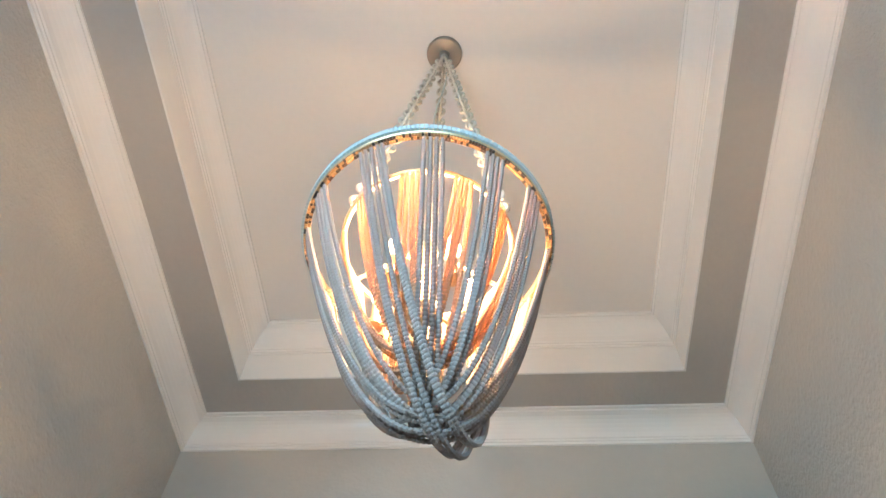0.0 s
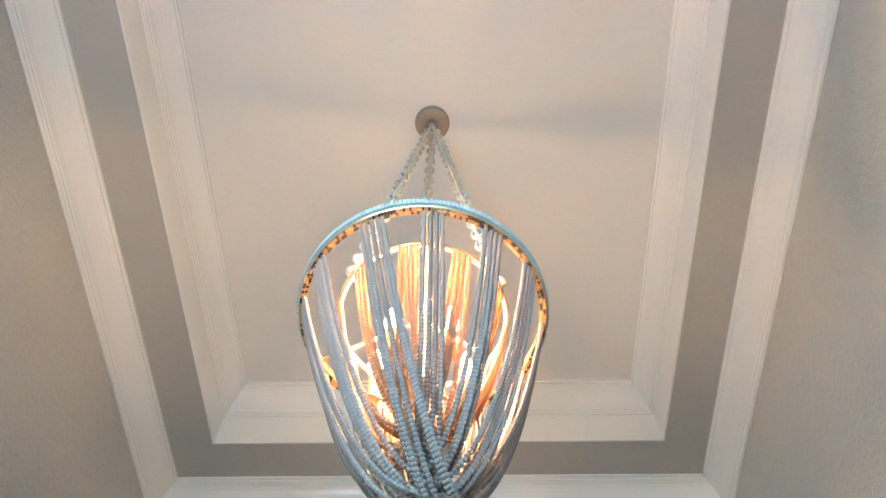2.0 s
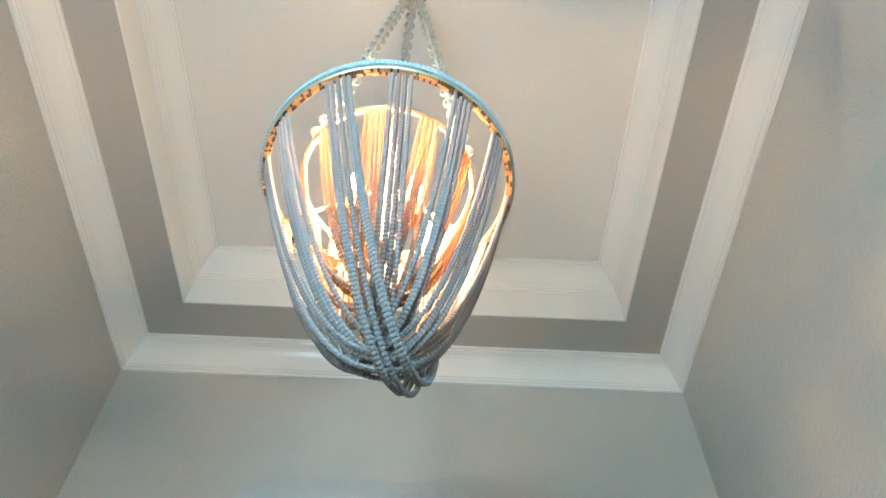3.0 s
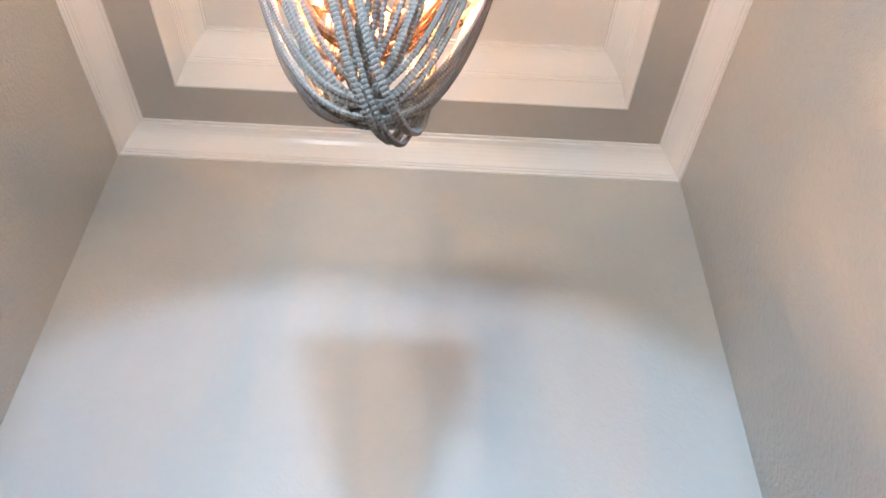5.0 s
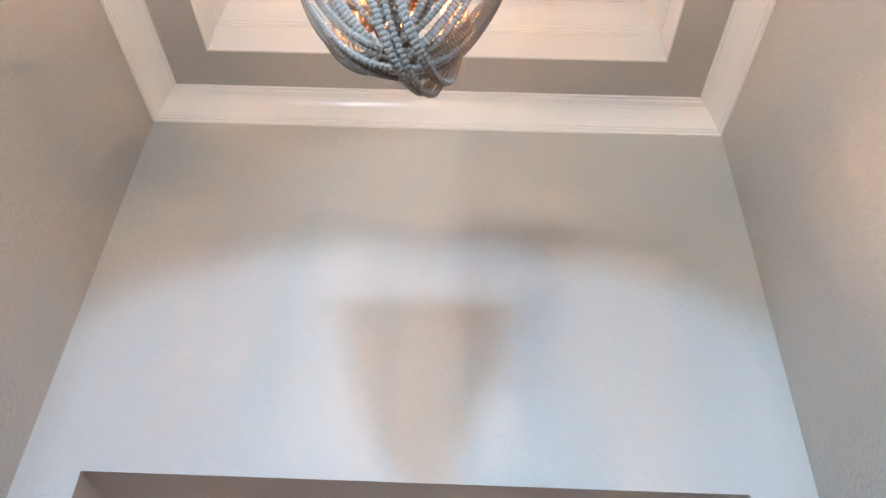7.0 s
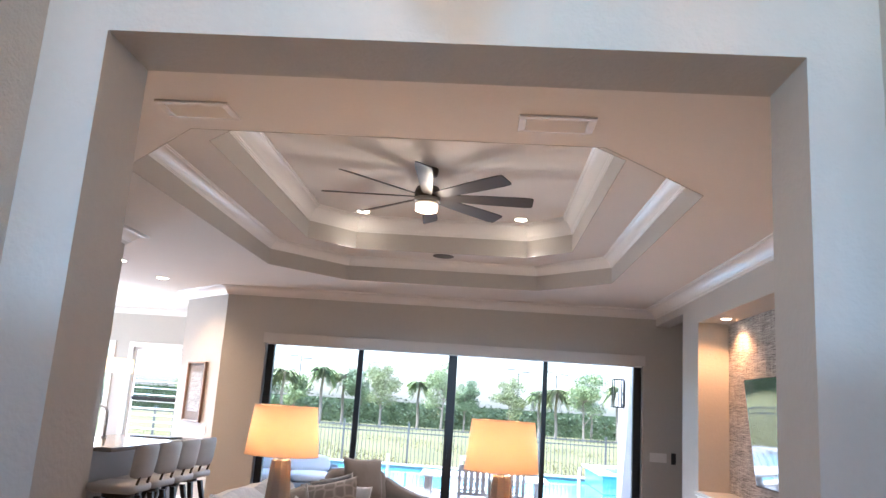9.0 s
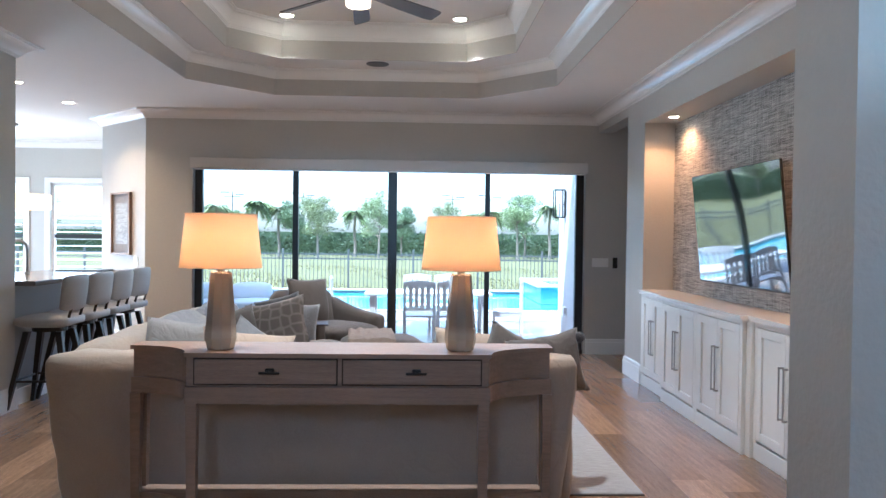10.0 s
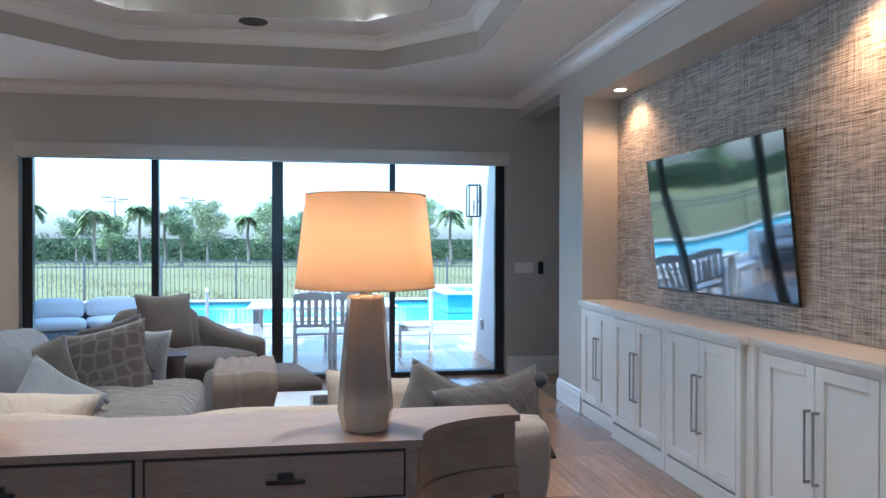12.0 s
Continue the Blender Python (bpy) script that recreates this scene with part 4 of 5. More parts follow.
for s in (-1, 1):
    bm = soft_block(-0.075, 0.075, -0.38, 0.42, 0.14, 0.655, 0.045, 11, 0.006, 0.003, 4.0 + s)
    for v in bm.verts:
        if v.co.z > 0.4:
            f = (0.42 - v.co.y) / 0.84
            v.co.z += 0.17 * (1 - f) ** 2
        v.co.x += s * 0.05 * (v.co.z - 0.3)
    ob = part("arm", bm, CHAIR_FABRIC, chair, smooth=True)
    ob.matrix_local = pose(s * 0.42, 0, 0)
for x in (-0.34, 0.34):
    for y in (-0.36, 0.30):
        part("foot", lathe(bmesh.new(), [(0.014, 0), (0.024, 0.15)], 10, Matrix.Translation((x, y, 0))), FAN_DARK, chair)
throw_pillow(-1.06, 7.86, 0.78, 0.54, 0.52, 0.18, CHAIR_FABRIC, "dark taupe back pillow standing in the armchair", -12, 3, 48, 11.0, pinch=0.06)
ott = thing("ottoman", "dark taupe square ottoman beside the armchair", "ottoman", (-0.23, 6.98, 0), 14)
part("cushion", soft_block(-0.37, 0.37, -0.36, 0.36, 0.10, 0.52, 0.07, 9, 0.03, 0.008, 9.0), CHAIR_FABRIC, ott, smooth=True)
for x in (-0.28, 0.28):
    for y in (-0.28, 0.28):
        part("foot", lathe(bmesh.new(), [(0.014, 0), (0.022, 0.11)], 10, Matrix.Translation((x, y, 0))), FAN_DARK, ott)
THROW = material("oatmeal_knit_throw", (0.20, 0.155, 0.125), 0.95, vary=0.14, scale=6, fine=70, stretch=(6, 1, 1), bump=0.8, bump_scale=60)
bl = thing("throw_blanket", "oatmeal knitted throw draped over the ottoman", "blanket", (-0.23, 6.98, 0), 14)
bm = bmesh.new()
rows = []
for i in range(31):
    u = i / 30
    y = -0.44 + 0.88 * u
    row = []
    for j in range(19):
        x = -0.34 + 0.44 * j / 18
        d = max(abs(y) - 0.36, 0)
        z = 0.568 + 0.022 * noise.noise(Vector((j * 0.5, u * 3.0, 5.0))) + 0.008 * noise.noise(Vector((x * 7, y * 7, 0)))
        yy = y
        if y < -0.355:
            z = 0.558 - (abs(y) - 0.355) * 3.6
            yy = -0.408 - 0.03 * noise.noise(Vector((j * 0.55, u * 6, 2.0))) - 0.004 * math.sin(j * 2.1)
        row.append(bm.verts.new((x + 0.14 * (u - 0.5), yy, z)))
    rows.append(row)
for a, b in zip(rows, rows[1:]):
    for j in range(18):
        bm.faces.new((a[j], a[j + 1], b[j + 1], b[j]))
ob = part("cloth", bm, THROW, bl, smooth=True)
sol = ob.modifiers.new("thick", "SOLIDIFY")
sol.thickness, sol.offset = 0.012, -1
side = thing("side_table", "small dark C-shaped side table by the armchair", "side table", (-0.93, 7.0, 0), 8)
part("tabletop", B(-0.15, 0.17, -0.13, 0.13, 0.645, 0.662, 0.004, 1), FAN_DARK, side)
part("column", B(-0.02, 0.015, 0.06, 0.095, 0.012, 0.645), FAN_DARK, side)
part("foot_plate", B(-0.14, 0.14, -0.11, 0.12, 0.0, 0.012), FAN_DARK, side)

# ---- coffee table, tray and rug ----
WHITE_WASH = material("whitewashed_table", (0.56, 0.56, 0.57), 0.35, vary=0.08, scale=5, fine=40, stretch=(8, 1, 1), bump=0.1, bump_scale=40)
ct = thing("coffee_table", "whitewashed low wooden coffee table", "coffee table", (0.42, 5.93, 0))
part("tabletop", B(-0.52, 0.52, -0.62, 0.62, 0.40, 0.45, 0.006), WHITE_WASH, ct)
part("apron", B(-0.46, 0.46, -0.56, 0.56, 0.31, 0.40), WHITE_WASH, ct)
for x in (-0.46, 0.39):
    for y in (-0.56, 0.49):
        part("leg", B(x, x + 0.07, y, y + 0.07, 0.012, 0.31, 0.004, 1), WHITE_WASH, ct)
tr = thing("serving_tray", "pale wooden tray with raised rim on the coffee table", "tray", (0.36, 5.86, 0.45))
part("base", B(-0.22, 0.22, -0.28, 0.28, 0.001, 0.012), FAN_DARK, tr)
for a in ((-0.24, -0.22, -0.30, 0.30), (0.22, 0.24, -0.30, 0.30), (-0.22, 0.22, -0.30, -0.28), (-0.22, 0.22, 0.28, 0.30)):
    part("rim", B(*a, 0.001, 0.05, 0.003, 1), PALE_CUSHION, tr)
RUG = material("woven_grey_rug", (0.40, 0.40, 0.41), 0.95, vary=0.30, scale=7, fine=60, stretch=(2, 9, 1), bump=0.7, bump_scale=90)
rug = thing("area_rug", "grey and ivory woven area rug under the seating", "rug")
part("weave", B(-1.35, 1.415, 4.11, 8.0, 0.001, 0.012, 0.004, 1), RUG, rug)
for y in (4.10, 8.0):
    part("binding", B(-1.35, 1.415, y - 0.012, y + 0.002, 0.001, 0.010), TAUPE, rug)

# ---- kitchen bar and stools ----
BAR_PANEL = material("grey_bar_panel", (0.34, 0.36, 0.39), 0.4, vary=0.03)
STONE = material("dark_stone_top", (0.16, 0.15, 0.145), 0.16, vary=0.25, scale=9, fine=60)
bar = thing("kitchen_bar", "raised kitchen bar with dark stone top and painted panel", "kitchen bar")
part("panel", B(-3.95, -3.36, 6.26, 8.36, 0.0, 1.04), BAR_PANEL, bar)
part("plinth", B(-3.36, -3.342, 6.26, 8.36, 0.0, 0.14, 0.004), TRIM, bar)
part("worktop", B(-4.0, -3.13, 6.253, 8.45, 1.04, 1.08, 0.006), STONE, bar)
fau = thing("kitchen_faucet", "tall curved chrome kitchen faucet", "faucet", (-3.80, 7.45, 1.08))
pts = [(0, 0, z / 10) for z in range(0, 3)] + [(-0.09 + 0.09 * math.cos(a * math.pi / 10), 0, 0.24 + 0.09 * math.sin(a * math.pi / 10)) for a in range(0, 11)] + [(-0.18, 0, 0.18)]
part("spout", tube(bmesh.new(), pts, 0.013, 10), STEEL, fau, smooth=True)
part("base", lathe(bmesh.new(), [(0.028, 0), (0.028, 0.012), (0.018, 0.03)], 16), STEEL, fau)
pad = thing("cooktop", "flat black glass tray lying on the bar", "tray", (-3.50, 8.15, 1.08))
part("plate", B(-0.28, 0.22, -0.15, 0.15, 0.001, 0.014, 0.004), BLACK_METAL, pad)
STOOL_CLOTH = material("pale_grey_stool_leather", (0.33, 0.34, 0.355), 0.55, vary=0.06, scale=6, fine=80, bump=0.2, bump_scale=150)
STOOL_WOOD = material("espresso_stool_wood", (0.022, 0.016, 0.013), 0.4, vary=0.2, stretch=(1, 1, 0.2))


def bar_stool():
    s = thing("bar_stool", "bar stool with pale padded seat and back, dark splayed legs", "bar stool", group="stools at the kitchen bar")
    part("seat", soft_block(-0.22, 0.22, -0.22, 0.22, 0.70, 0.785, 0.035, 7, 0.012, 0.002, 1.0), STOOL_CLOTH, s, smooth=True)
    bm = soft_block(-0.03, 0.03, -0.215, 0.215, 0.84, 1.13, 0.028, 8, 0.008, 0.002, 2.0)
    for v in bm.verts:
        v.co.x += 0.23 - 1.2 * v.co.y ** 2 + 0.12 * (v.co.z - 0.84)
    part("backrest", bm, STOOL_CLOTH, s, smooth=True)
    for y in (-0.12, 0.12):
        part("back_post", rod(bmesh.new(), (0.18, y, 0.70), (0.238, y, 0.90), 0.012, n=8), STOOL_WOOD, s)
    part("swivel", lathe(bmesh.new(), [(0.14, 0.655), (0.14, 0.70)], 20), STOOL_WOOD, s)
    for x in (-1, 1):
        for y in (-1, 1):
            bm = bmesh.new()
            lo, hi = Vector((x * 0.25, y * 0.24, 0)), Vector((x * 0.13, y * 0.13, 0.66))
            lv = [bm.verts.new(lo + Vector((a * 0.016, b * 0.016, 0))) for a, b in ((-1, -1), (1, -1), (1, 1), (-1, 1))]
            hv = [bm.verts.new(hi + Vector((a * 0.025, b * 0.025, 0))) for a, b in ((-1, -1), (1, -1), (1, 1), (-1, 1))]
            bm.faces.new(lv[::-1])
            bm.faces.new(hv)
            for i in range(4):
                bm.faces.new((lv[i], lv[(i + 1) % 4], hv[(i + 1) % 4], hv[i]))
            part("leg", bm, STOOL_WOOD, s)
    for a, b in (((-1, -1), (1, -1)), ((1, -1), (1, 1)), ((1, 1), (-1, 1)), ((-1, 1), (-1, -1))):
        part("footrest", rod(bmesh.new(), (a[0] * 0.205, a[1] * 0.2, 0.25), (b[0] * 0.205, b[1] * 0.2, 0.25), 0.010, n=8), STOOL_WOOD, s)
    return s


st = bar_stool()
st.matrix_world = pose(-3.06, 6.36, 0, 0, 0, 2)
for y, a in ((6.90, -1), (7.42, 1), (7.92, -2)):
    copy_thing(st, pose(-3.06, y, 0, 0, 0, a))

# ---- picture on the canted wall ----
pic = thing("framed_picture", "framed pale seascape print on the canted wall", "picture")
mid = Vector((-3.81, WY + 0.45, 1.62))
pic.matrix_world = Matrix.Translation(mid) @ pose(0, 0, 0, 0, 0, -45)
FRAME_WOOD = material("picture_frame_wood", (0.22, 0.13, 0.08), 0.4, vary=0.15)
bm = bmesh.new()
for a, b, c, d in ((-0.28, -0.255, -0.41, 0.41), (0.255, 0.28, -0.41, 0.41), (-0.255, 0.255, 0.385, 0.41), (-0.255, 0.255, -0.41, -0.385)):
    box(bm, a, b, -0.045, -0.004, c, d, 0.003, 1)
part("frame", bm, FRAME_WOOD, pic)
part("mat_board", B(-0.255, 0.255, -0.014, -0.006, -0.385, 0.385), PALE_CUSHION, pic)
part("print", B(-0.17, 0.17, -0.0175, -0.0145, -0.27, 0.27), material("seascape_print", (0.36, 0.38, 0.40), 0.6, vary=0.5, scale=4, fine=20, stretch=(1, 1, 5)), pic)
out = thing("wall_outlet", "white wall outlet plate under the picture", "outlet")
out.matrix_world = Matrix.Translation((-3.52, WY + 0.16, 1.13)) @ pose(0, 0, 0, 0, 0, -45)
part("plate", B(-0.04, 0.04, -0.012, -0.002, -0.06, 0.06, 0.003, 1), TRIM, out)

# ---- breakfast nook ----
for i, (x0, x1) in enumerate(((-7.75, -6.72), (-6.28, -5.32))):
    w = tagged(thing("window_%d" % (i + 1), "white framed tall nook window with horizontal blind slats", "window"), kind="structure")
    for a, b, c, d in ((x0 - 0.09, x0, 0.46, 2.44), (x1, x1 + 0.09, 0.46, 2.44), (x0, x1, 2.35, 2.44), (x0, x1, 0.46, 0.55)):
        part("casing", B(a, b, NY - 0.03, NY - 0.001, c, d, 0.004, 1), TRIM, w)
    for a, b, c, d in ((x0, x0 + 0.05, 0.55, 2.35), (x1 - 0.05, x1, 0.55, 2.35), (x0 + 0.05, x1 - 0.05, 2.30, 2.35), (x0 + 0.05, x1 - 0.05, 0.55, 0.60), (x0 + 0.05, x1 - 0.05, 1.40, 1.46)):
        part("sash", B(a, b, NY + 0.06, NY + 0.11, c, d), BLACK_METAL if c == 1.40 else TRIM, w)
    ob = part("pane", B(x0 + 0.05, x1 - 0.05, NY + 0.082, NY + 0.088, 0.60, 2.30), GLASS, w)
    ob.visible_shadow = False
    for k in range(14):
        part("slat", B(x0 + 0.06, x1 - 0.06, -0.03, 0.03, -0.0025, 0.0025, m=pose(0, NY + 0.025, 0.66 + k * 0.12, 12)), TRIM, w)
pend = thing("pendant_light", "lit wide fabric drum pendant over the nook table", "pendant light", (-5.78, 11.0, 0))
bm = lathe(bmesh.new(), [(0.50, 1.83), (0.50, 2.04), (0.495, 2.04), (0.495, 1.83)], 48, cap=False)
part("shade", bm, glow("pendant_linen", (1.0, 0.62, 0.30), 0.28), pend, "warm glowing linen drum", smooth=True)
part("stem", lathe(bmesh.new(), [(0.008, 1.9), (0.008, 3.03)], 8), STEEL, pend)
part("canopy", lathe(bmesh.new(), [(0.07, 3.03), (0.07, 3.062)], 20), STEEL, pend)
for k in range(3):
    part("spoke", rod(bmesh.new(), (0, 0, 1.95), (0.495 * math.cos(k * 2.094), 0.495 * math.sin(k * 2.094), 1.95), 0.006), STEEL, pend)
lamp("pendant_glow", "POINT", 4, (1.0, 0.66, 0.38), Matrix.Translation((-5.78, 11.0, 1.78)), 0.2)

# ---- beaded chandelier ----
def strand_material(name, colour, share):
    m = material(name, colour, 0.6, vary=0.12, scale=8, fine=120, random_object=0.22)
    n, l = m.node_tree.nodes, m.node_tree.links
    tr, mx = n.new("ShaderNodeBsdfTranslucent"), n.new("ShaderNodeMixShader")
    # the bulbs' orange glow is put into the translucent colour of every strand
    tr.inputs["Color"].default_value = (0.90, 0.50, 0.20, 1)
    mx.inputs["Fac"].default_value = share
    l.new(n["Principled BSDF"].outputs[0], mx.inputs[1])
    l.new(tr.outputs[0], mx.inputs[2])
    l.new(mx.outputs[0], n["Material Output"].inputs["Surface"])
    return m


BEAD = strand_material("pale_clay_bead", (0.33, 0.29, 0.25), 0.08)
# same pale clay, with the bulbs' warm light painted into its base colour
BEAD_LAMPLIT = strand_material("lamplit_clay_bead", (0.52, 0.34, 0.20), 0.26)
RING_WRAP = material("aqua_ring_wrap", (0.56, 0.63, 0.62), 0.6, vary=0.2, scale=14, fine=90)
RING_BEADS = material("dark_and_gold_ring_beads", (0.24, 0.16, 0.085), 0.4, vary=0.75, scale=60, fine=180)
RING_GOLD = material("pale_gilt_metal", (0.74, 0.58, 0.36), 0.35, metal=0.7, vary=0.08)
AX, AY, ZR, RR = 0.0, -0.207, 3.247, 0.255
ch = thing("chandelier", "lit draped bead chandelier hung on three chains", "chandelier", (AX, AY, 0))


def circle(r, z, n=96):
    return [(r * math.cos(2 * math.pi * i / n), r * math.sin(2 * math.pi * i / n), z) for i in range(n)]


part("canopy", lathe(bmesh.new(), [(0.010, 4.628), (0.016, 4.63), (0.018, 4.652), (0.060, 4.656), (0.065, 4.660), (0.066, 4.674)], 36), material("satin_nickel", (0.34, 0.32, 0.29), 0.5, metal=1.0, vary=0.06), ch, "round nickel ceiling canopy")
part("finial", lathe(bmesh.new(), [(0.006, 4.575), (0.014, 4.585), (0.014, 4.629)], 14), STEEL, ch)
band = part("outer_ring", lathe(bmesh.new(), [(RR - 0.004, ZR - 0.006), (RR + 0.006, ZR - 0.008), (RR + 0.010, ZR + 0.004), (RR + 0.006, ZR + 0.016), (RR - 0.004, ZR + 0.018), (RR - 0.006, ZR + 0.004), (RR - 0.004, ZR - 0.006)], 96, cap=False), RING_GOLD, ch, smooth=True)
bm = bmesh.new()
for i in range(190):
    a = 2 * math.pi * i / 190
    m = Matrix.Translation((RR * math.cos(a), RR * math.sin(a), ZR + 0.008)) @ pose(0, 0, 0, 0, 0, math.degrees(a))
    box(bm, 0.004, 0.0135, -0.0037, 0.0037, -0.009, 0.0105, m=m)
part("wrap", bm, RING_WRAP, band, "pale aqua bead wrapping")
bm = bmesh.new()
for i in range(260):
    a = 2 * math.pi * i / 260
    for k in range(2):
        r = RR + 0.0035 - 0.007 * k
        box(bm, -0.003, 0.003, -0.0027, 0.0027, -0.0035, 0.0025, m=Matrix.Translation((r * math.cos(a + 0.012 * k), r * math.sin(a + 0.012 * k), ZR - 0.009)) @ pose(0, 0, 0, 0, 0, math.degrees(a)))
ob = part("rim_trim", bm, RING_BEADS, band, "dark and gold bead row under the rim")
RB = RING_BEADS.node_tree
geo, rampn = RB.nodes.new("ShaderNodeNewGeometry"), RB.nodes.new("ShaderNodeValToRGB")
rampn.color_ramp.interpolation = "CONSTANT"
rampn.color_ramp.elements[0].color = (0.03, 0.022, 0.018, 1)
rampn.color_ramp.elements[1].position, rampn.color_ramp.elements[1].color = 0.42, (0.40, 0.25, 0.11, 1)
RB.links.new(geo.outputs["Random Per Island"], rampn.inputs["Fac"])
RB.links.new(rampn.outputs["Color"], RB.nodes["Principled BSDF"].inputs["Base Color"])
RI = 0.178
CHAIN = material("cream_painted_chain", (0.60, 0.56, 0.48), 0.45, vary=0.1)
part("inner_ring", tube(bmesh.new(), circle(RI, ZR - 0.004), 0.006, 8, True), RING_GOLD, ch, smooth=True)
for k in range(3):
    a = radians(35 + 120 * k)
    part("strut", rod(bmesh.new(), (RI * 0.1 * math.cos(a), RI * 0.1 * math.sin(a), ZR - 0.004), ((RR - 0.004) * math.cos(a), (RR - 0.004) * math.sin(a), ZR - 0.002), 0.005), RING_GOLD, ch)
part("hub", lathe(bmesh.new(), [(0.012, 2.98), (0.03, 3.0), (0.03, 3.03), (0.012, 3.05), (0.009, 3.26)], 16), RING_GOLD, ch)


def chain(a, b, n):
    """Links turned a quarter from one to the next."""
    a, b = Vector(a), Vector(b)
    turn = (b - a).to_track_quat("Z", "Y").to_matrix().to_4x4()
    bm = bmesh.new()
    L = (b - a).length / n
    for i in range(n):
        m = Matrix.Translation(a + (b - a) * ((i + 0.5) / n)) @ turn @ pose(0, 0, 0, 0, 0, 90 * (i % 2))
        pts = [m @ Vector((0.0135 * math.cos(t), 0, L * 0.68 * math.sin(t))) for t in (2 * math.pi * k / 10 for k in range(10))]
        tube(bm, pts, 0.0052, 5, True)
    return bm


for k in range(3):
    a = radians(95 + 120 * k)
    part("chain", chain((0.01 * math.cos(a), 0.01 * math.sin(a), 4.58), (RI * math.cos(a), RI * math.sin(a), ZR + 0.002), 38), CHAIN, ch, smooth=True)
part("cord", tube(bmesh.new(), [(0.012 * math.sin(z * 9), 0.012 * math.cos(z * 7), 3.26 + z * 1.35) for z in (k / 20 for k in range(21))], 0.0028, 6), RING_WRAP, ch, smooth=True)
BULB = glow("candle_bulb", (1.0, 0.60, 0.28), 4)
for k in range(5):
    a = radians(20 + 72 * k)
    x, y = 0.095 * math.cos(a), 0.095 * math.sin(a)
    part("bulb_arm", tube(bmesh.new(), [(0.02 * math.cos(a), 0.02 * math.sin(a), 3.015), (0.06 * math.cos(a), 0.06 * math.sin(a), 2.99), (x, y, 3.01)], 0.004, 6), RING_GOLD, ch)
    part("candle_sleeve", lathe(bmesh.new(), [(0.016, 3.0), (0.010, 3.01), (0.010, 3.075)], 12, Matrix.Translation((x, y, 0))), RING_GOLD, ch)
    part("bulb", lathe(bmesh.new(), [(0.008, 3.075), (0.015, 3.095), (0.016, 3.11), (0.009, 3.145), (0.002, 3.165)], 12, Matrix.Translation((x, y, 0))), BULB, ch, "lit candle bulb", smooth=True)


def bead_strand(a, b, r, z_top, z_low, p, shift, gauge):
    """One string of disc beads that swags from one side of a ring to the other; its lowest part lies off the axis by shift."""
    A, Bv = Vector((r * math.cos(a), r * math.sin(a), 0)), Vector((r * math.cos(b), r * math.sin(b), 0))
    fine = []
    for i in range(241):
        u = -1 + 2 * i / 240
        q = A.lerp(Bv, (u + 1) / 2) + Vector((shift[0], shift[1], 0)) * (1 - u * u)
        fine.append(Vector((q.x, q.y, z_top - (z_top - z_low) * (1 - abs(u) ** p))))
    steps = [0.0]
    for s, t in zip(fine, fine[1:]):
        steps.append(steps[-1] + (t - s).length)
    total, n = steps[-1], int(steps[-1] / 0.0026)
    pts, k = [], 0
    for i in range(n + 1):
        want = total * i / n
        while k < 239 and steps[k + 1] < want:
            k += 1
        f = (want - steps[k]) / max(steps[k + 1] - steps[k], 1e-9)
        pts.append(fine[k].lerp(fine[k + 1], min(f, 1)))
    m = len(pts) - 1
    return tube(bmesh.new(), pts, lambda t: gauge * (1.0 if round(t * m) % 3 else 0.72), 6)


rnd = random.Random(7)
# outer swags, each a flat ribbon of strings from the near half of the ring to the far half: (angle, lowest point, fullness, offset)
SWAGS = ((-113, 2.668, 2.2, (0.05, -0.01)), (-145, 2.738, 2.2, (0.015, 0.01)), (-172, 2.714, 2.2, (0.02, 0.02)), (-83, 2.780, 2.3, (0.02, 0.03)), (-54, 2.748, 2.25, (0.02, 0.02)), (-28, 2.724, 2.25, (0.02, 0.02)))
for turn, low, full, shift in SWAGS:
    base = radians(turn)
    for s in range(5 if low < 2.72 else 4):
        d = (s - 1.8) * 0.047
        a, b = base + d + rnd.uniform(-0.006, 0.006), base + math.pi - d + rnd.uniform(-0.012, 0.012)
        part("bead_strand", bead_strand(a, b, RR - 0.001, ZR - 0.006, low + 0.007 * abs(s - 1.5) + rnd.uniform(-0.004, 0.004), full + rnd.uniform(-0.08, 0.08), (shift[0] + rnd.uniform(-0.004, 0.004), shift[1] + rnd.uniform(-0.006, 0.006)), 0.0053), BEAD, ch)
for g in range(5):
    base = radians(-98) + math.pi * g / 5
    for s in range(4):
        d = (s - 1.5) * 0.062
        part("inner_bead_strand", bead_strand(base + d, base + math.pi - d, RI, ZR - 0.006, 2.80 + 0.02 * g + 0.008 * s, 2.6, (rnd.uniform(-0.01, 0.01), rnd.uniform(-0.01, 0.01)), 0.0052), BEAD_LAMPLIT, ch)
for k in range(5):
    a = radians(20 + 72 * k)
    lamp("chandelier_light", "POINT", 1.55, (1.0, 0.49, 0.20), Matrix.Translation((AX + 0.095 * math.cos(a), AY + 0.095 * math.sin(a), 3.17)), 0.006)

# ---- outside ----
structure("wall_passage_south", B(3.0, 4.75, 1.35, 1.63, 0, 3.9), WALL, "greige passage end wall")
structure("ceiling_roof_deck", box(B(-8.7, 5.0, -2.2, 9.75, 4.92, 5.02), -8.7, -4.08, 9.75, 13.6, 4.92, 5.02), CEIL, "plain roof deck over the house")
GRASS = material("dry_lawn", (0.15, 0.15, 0.055), 0.95, vary=0.35, scale=0.35, fine=3.0)
PAVER = material("pale_patio_paver", (0.28, 0.285, 0.29), 0.75, vary=0.1, scale=2, fine=20, random_object=0.06, island=0.06)
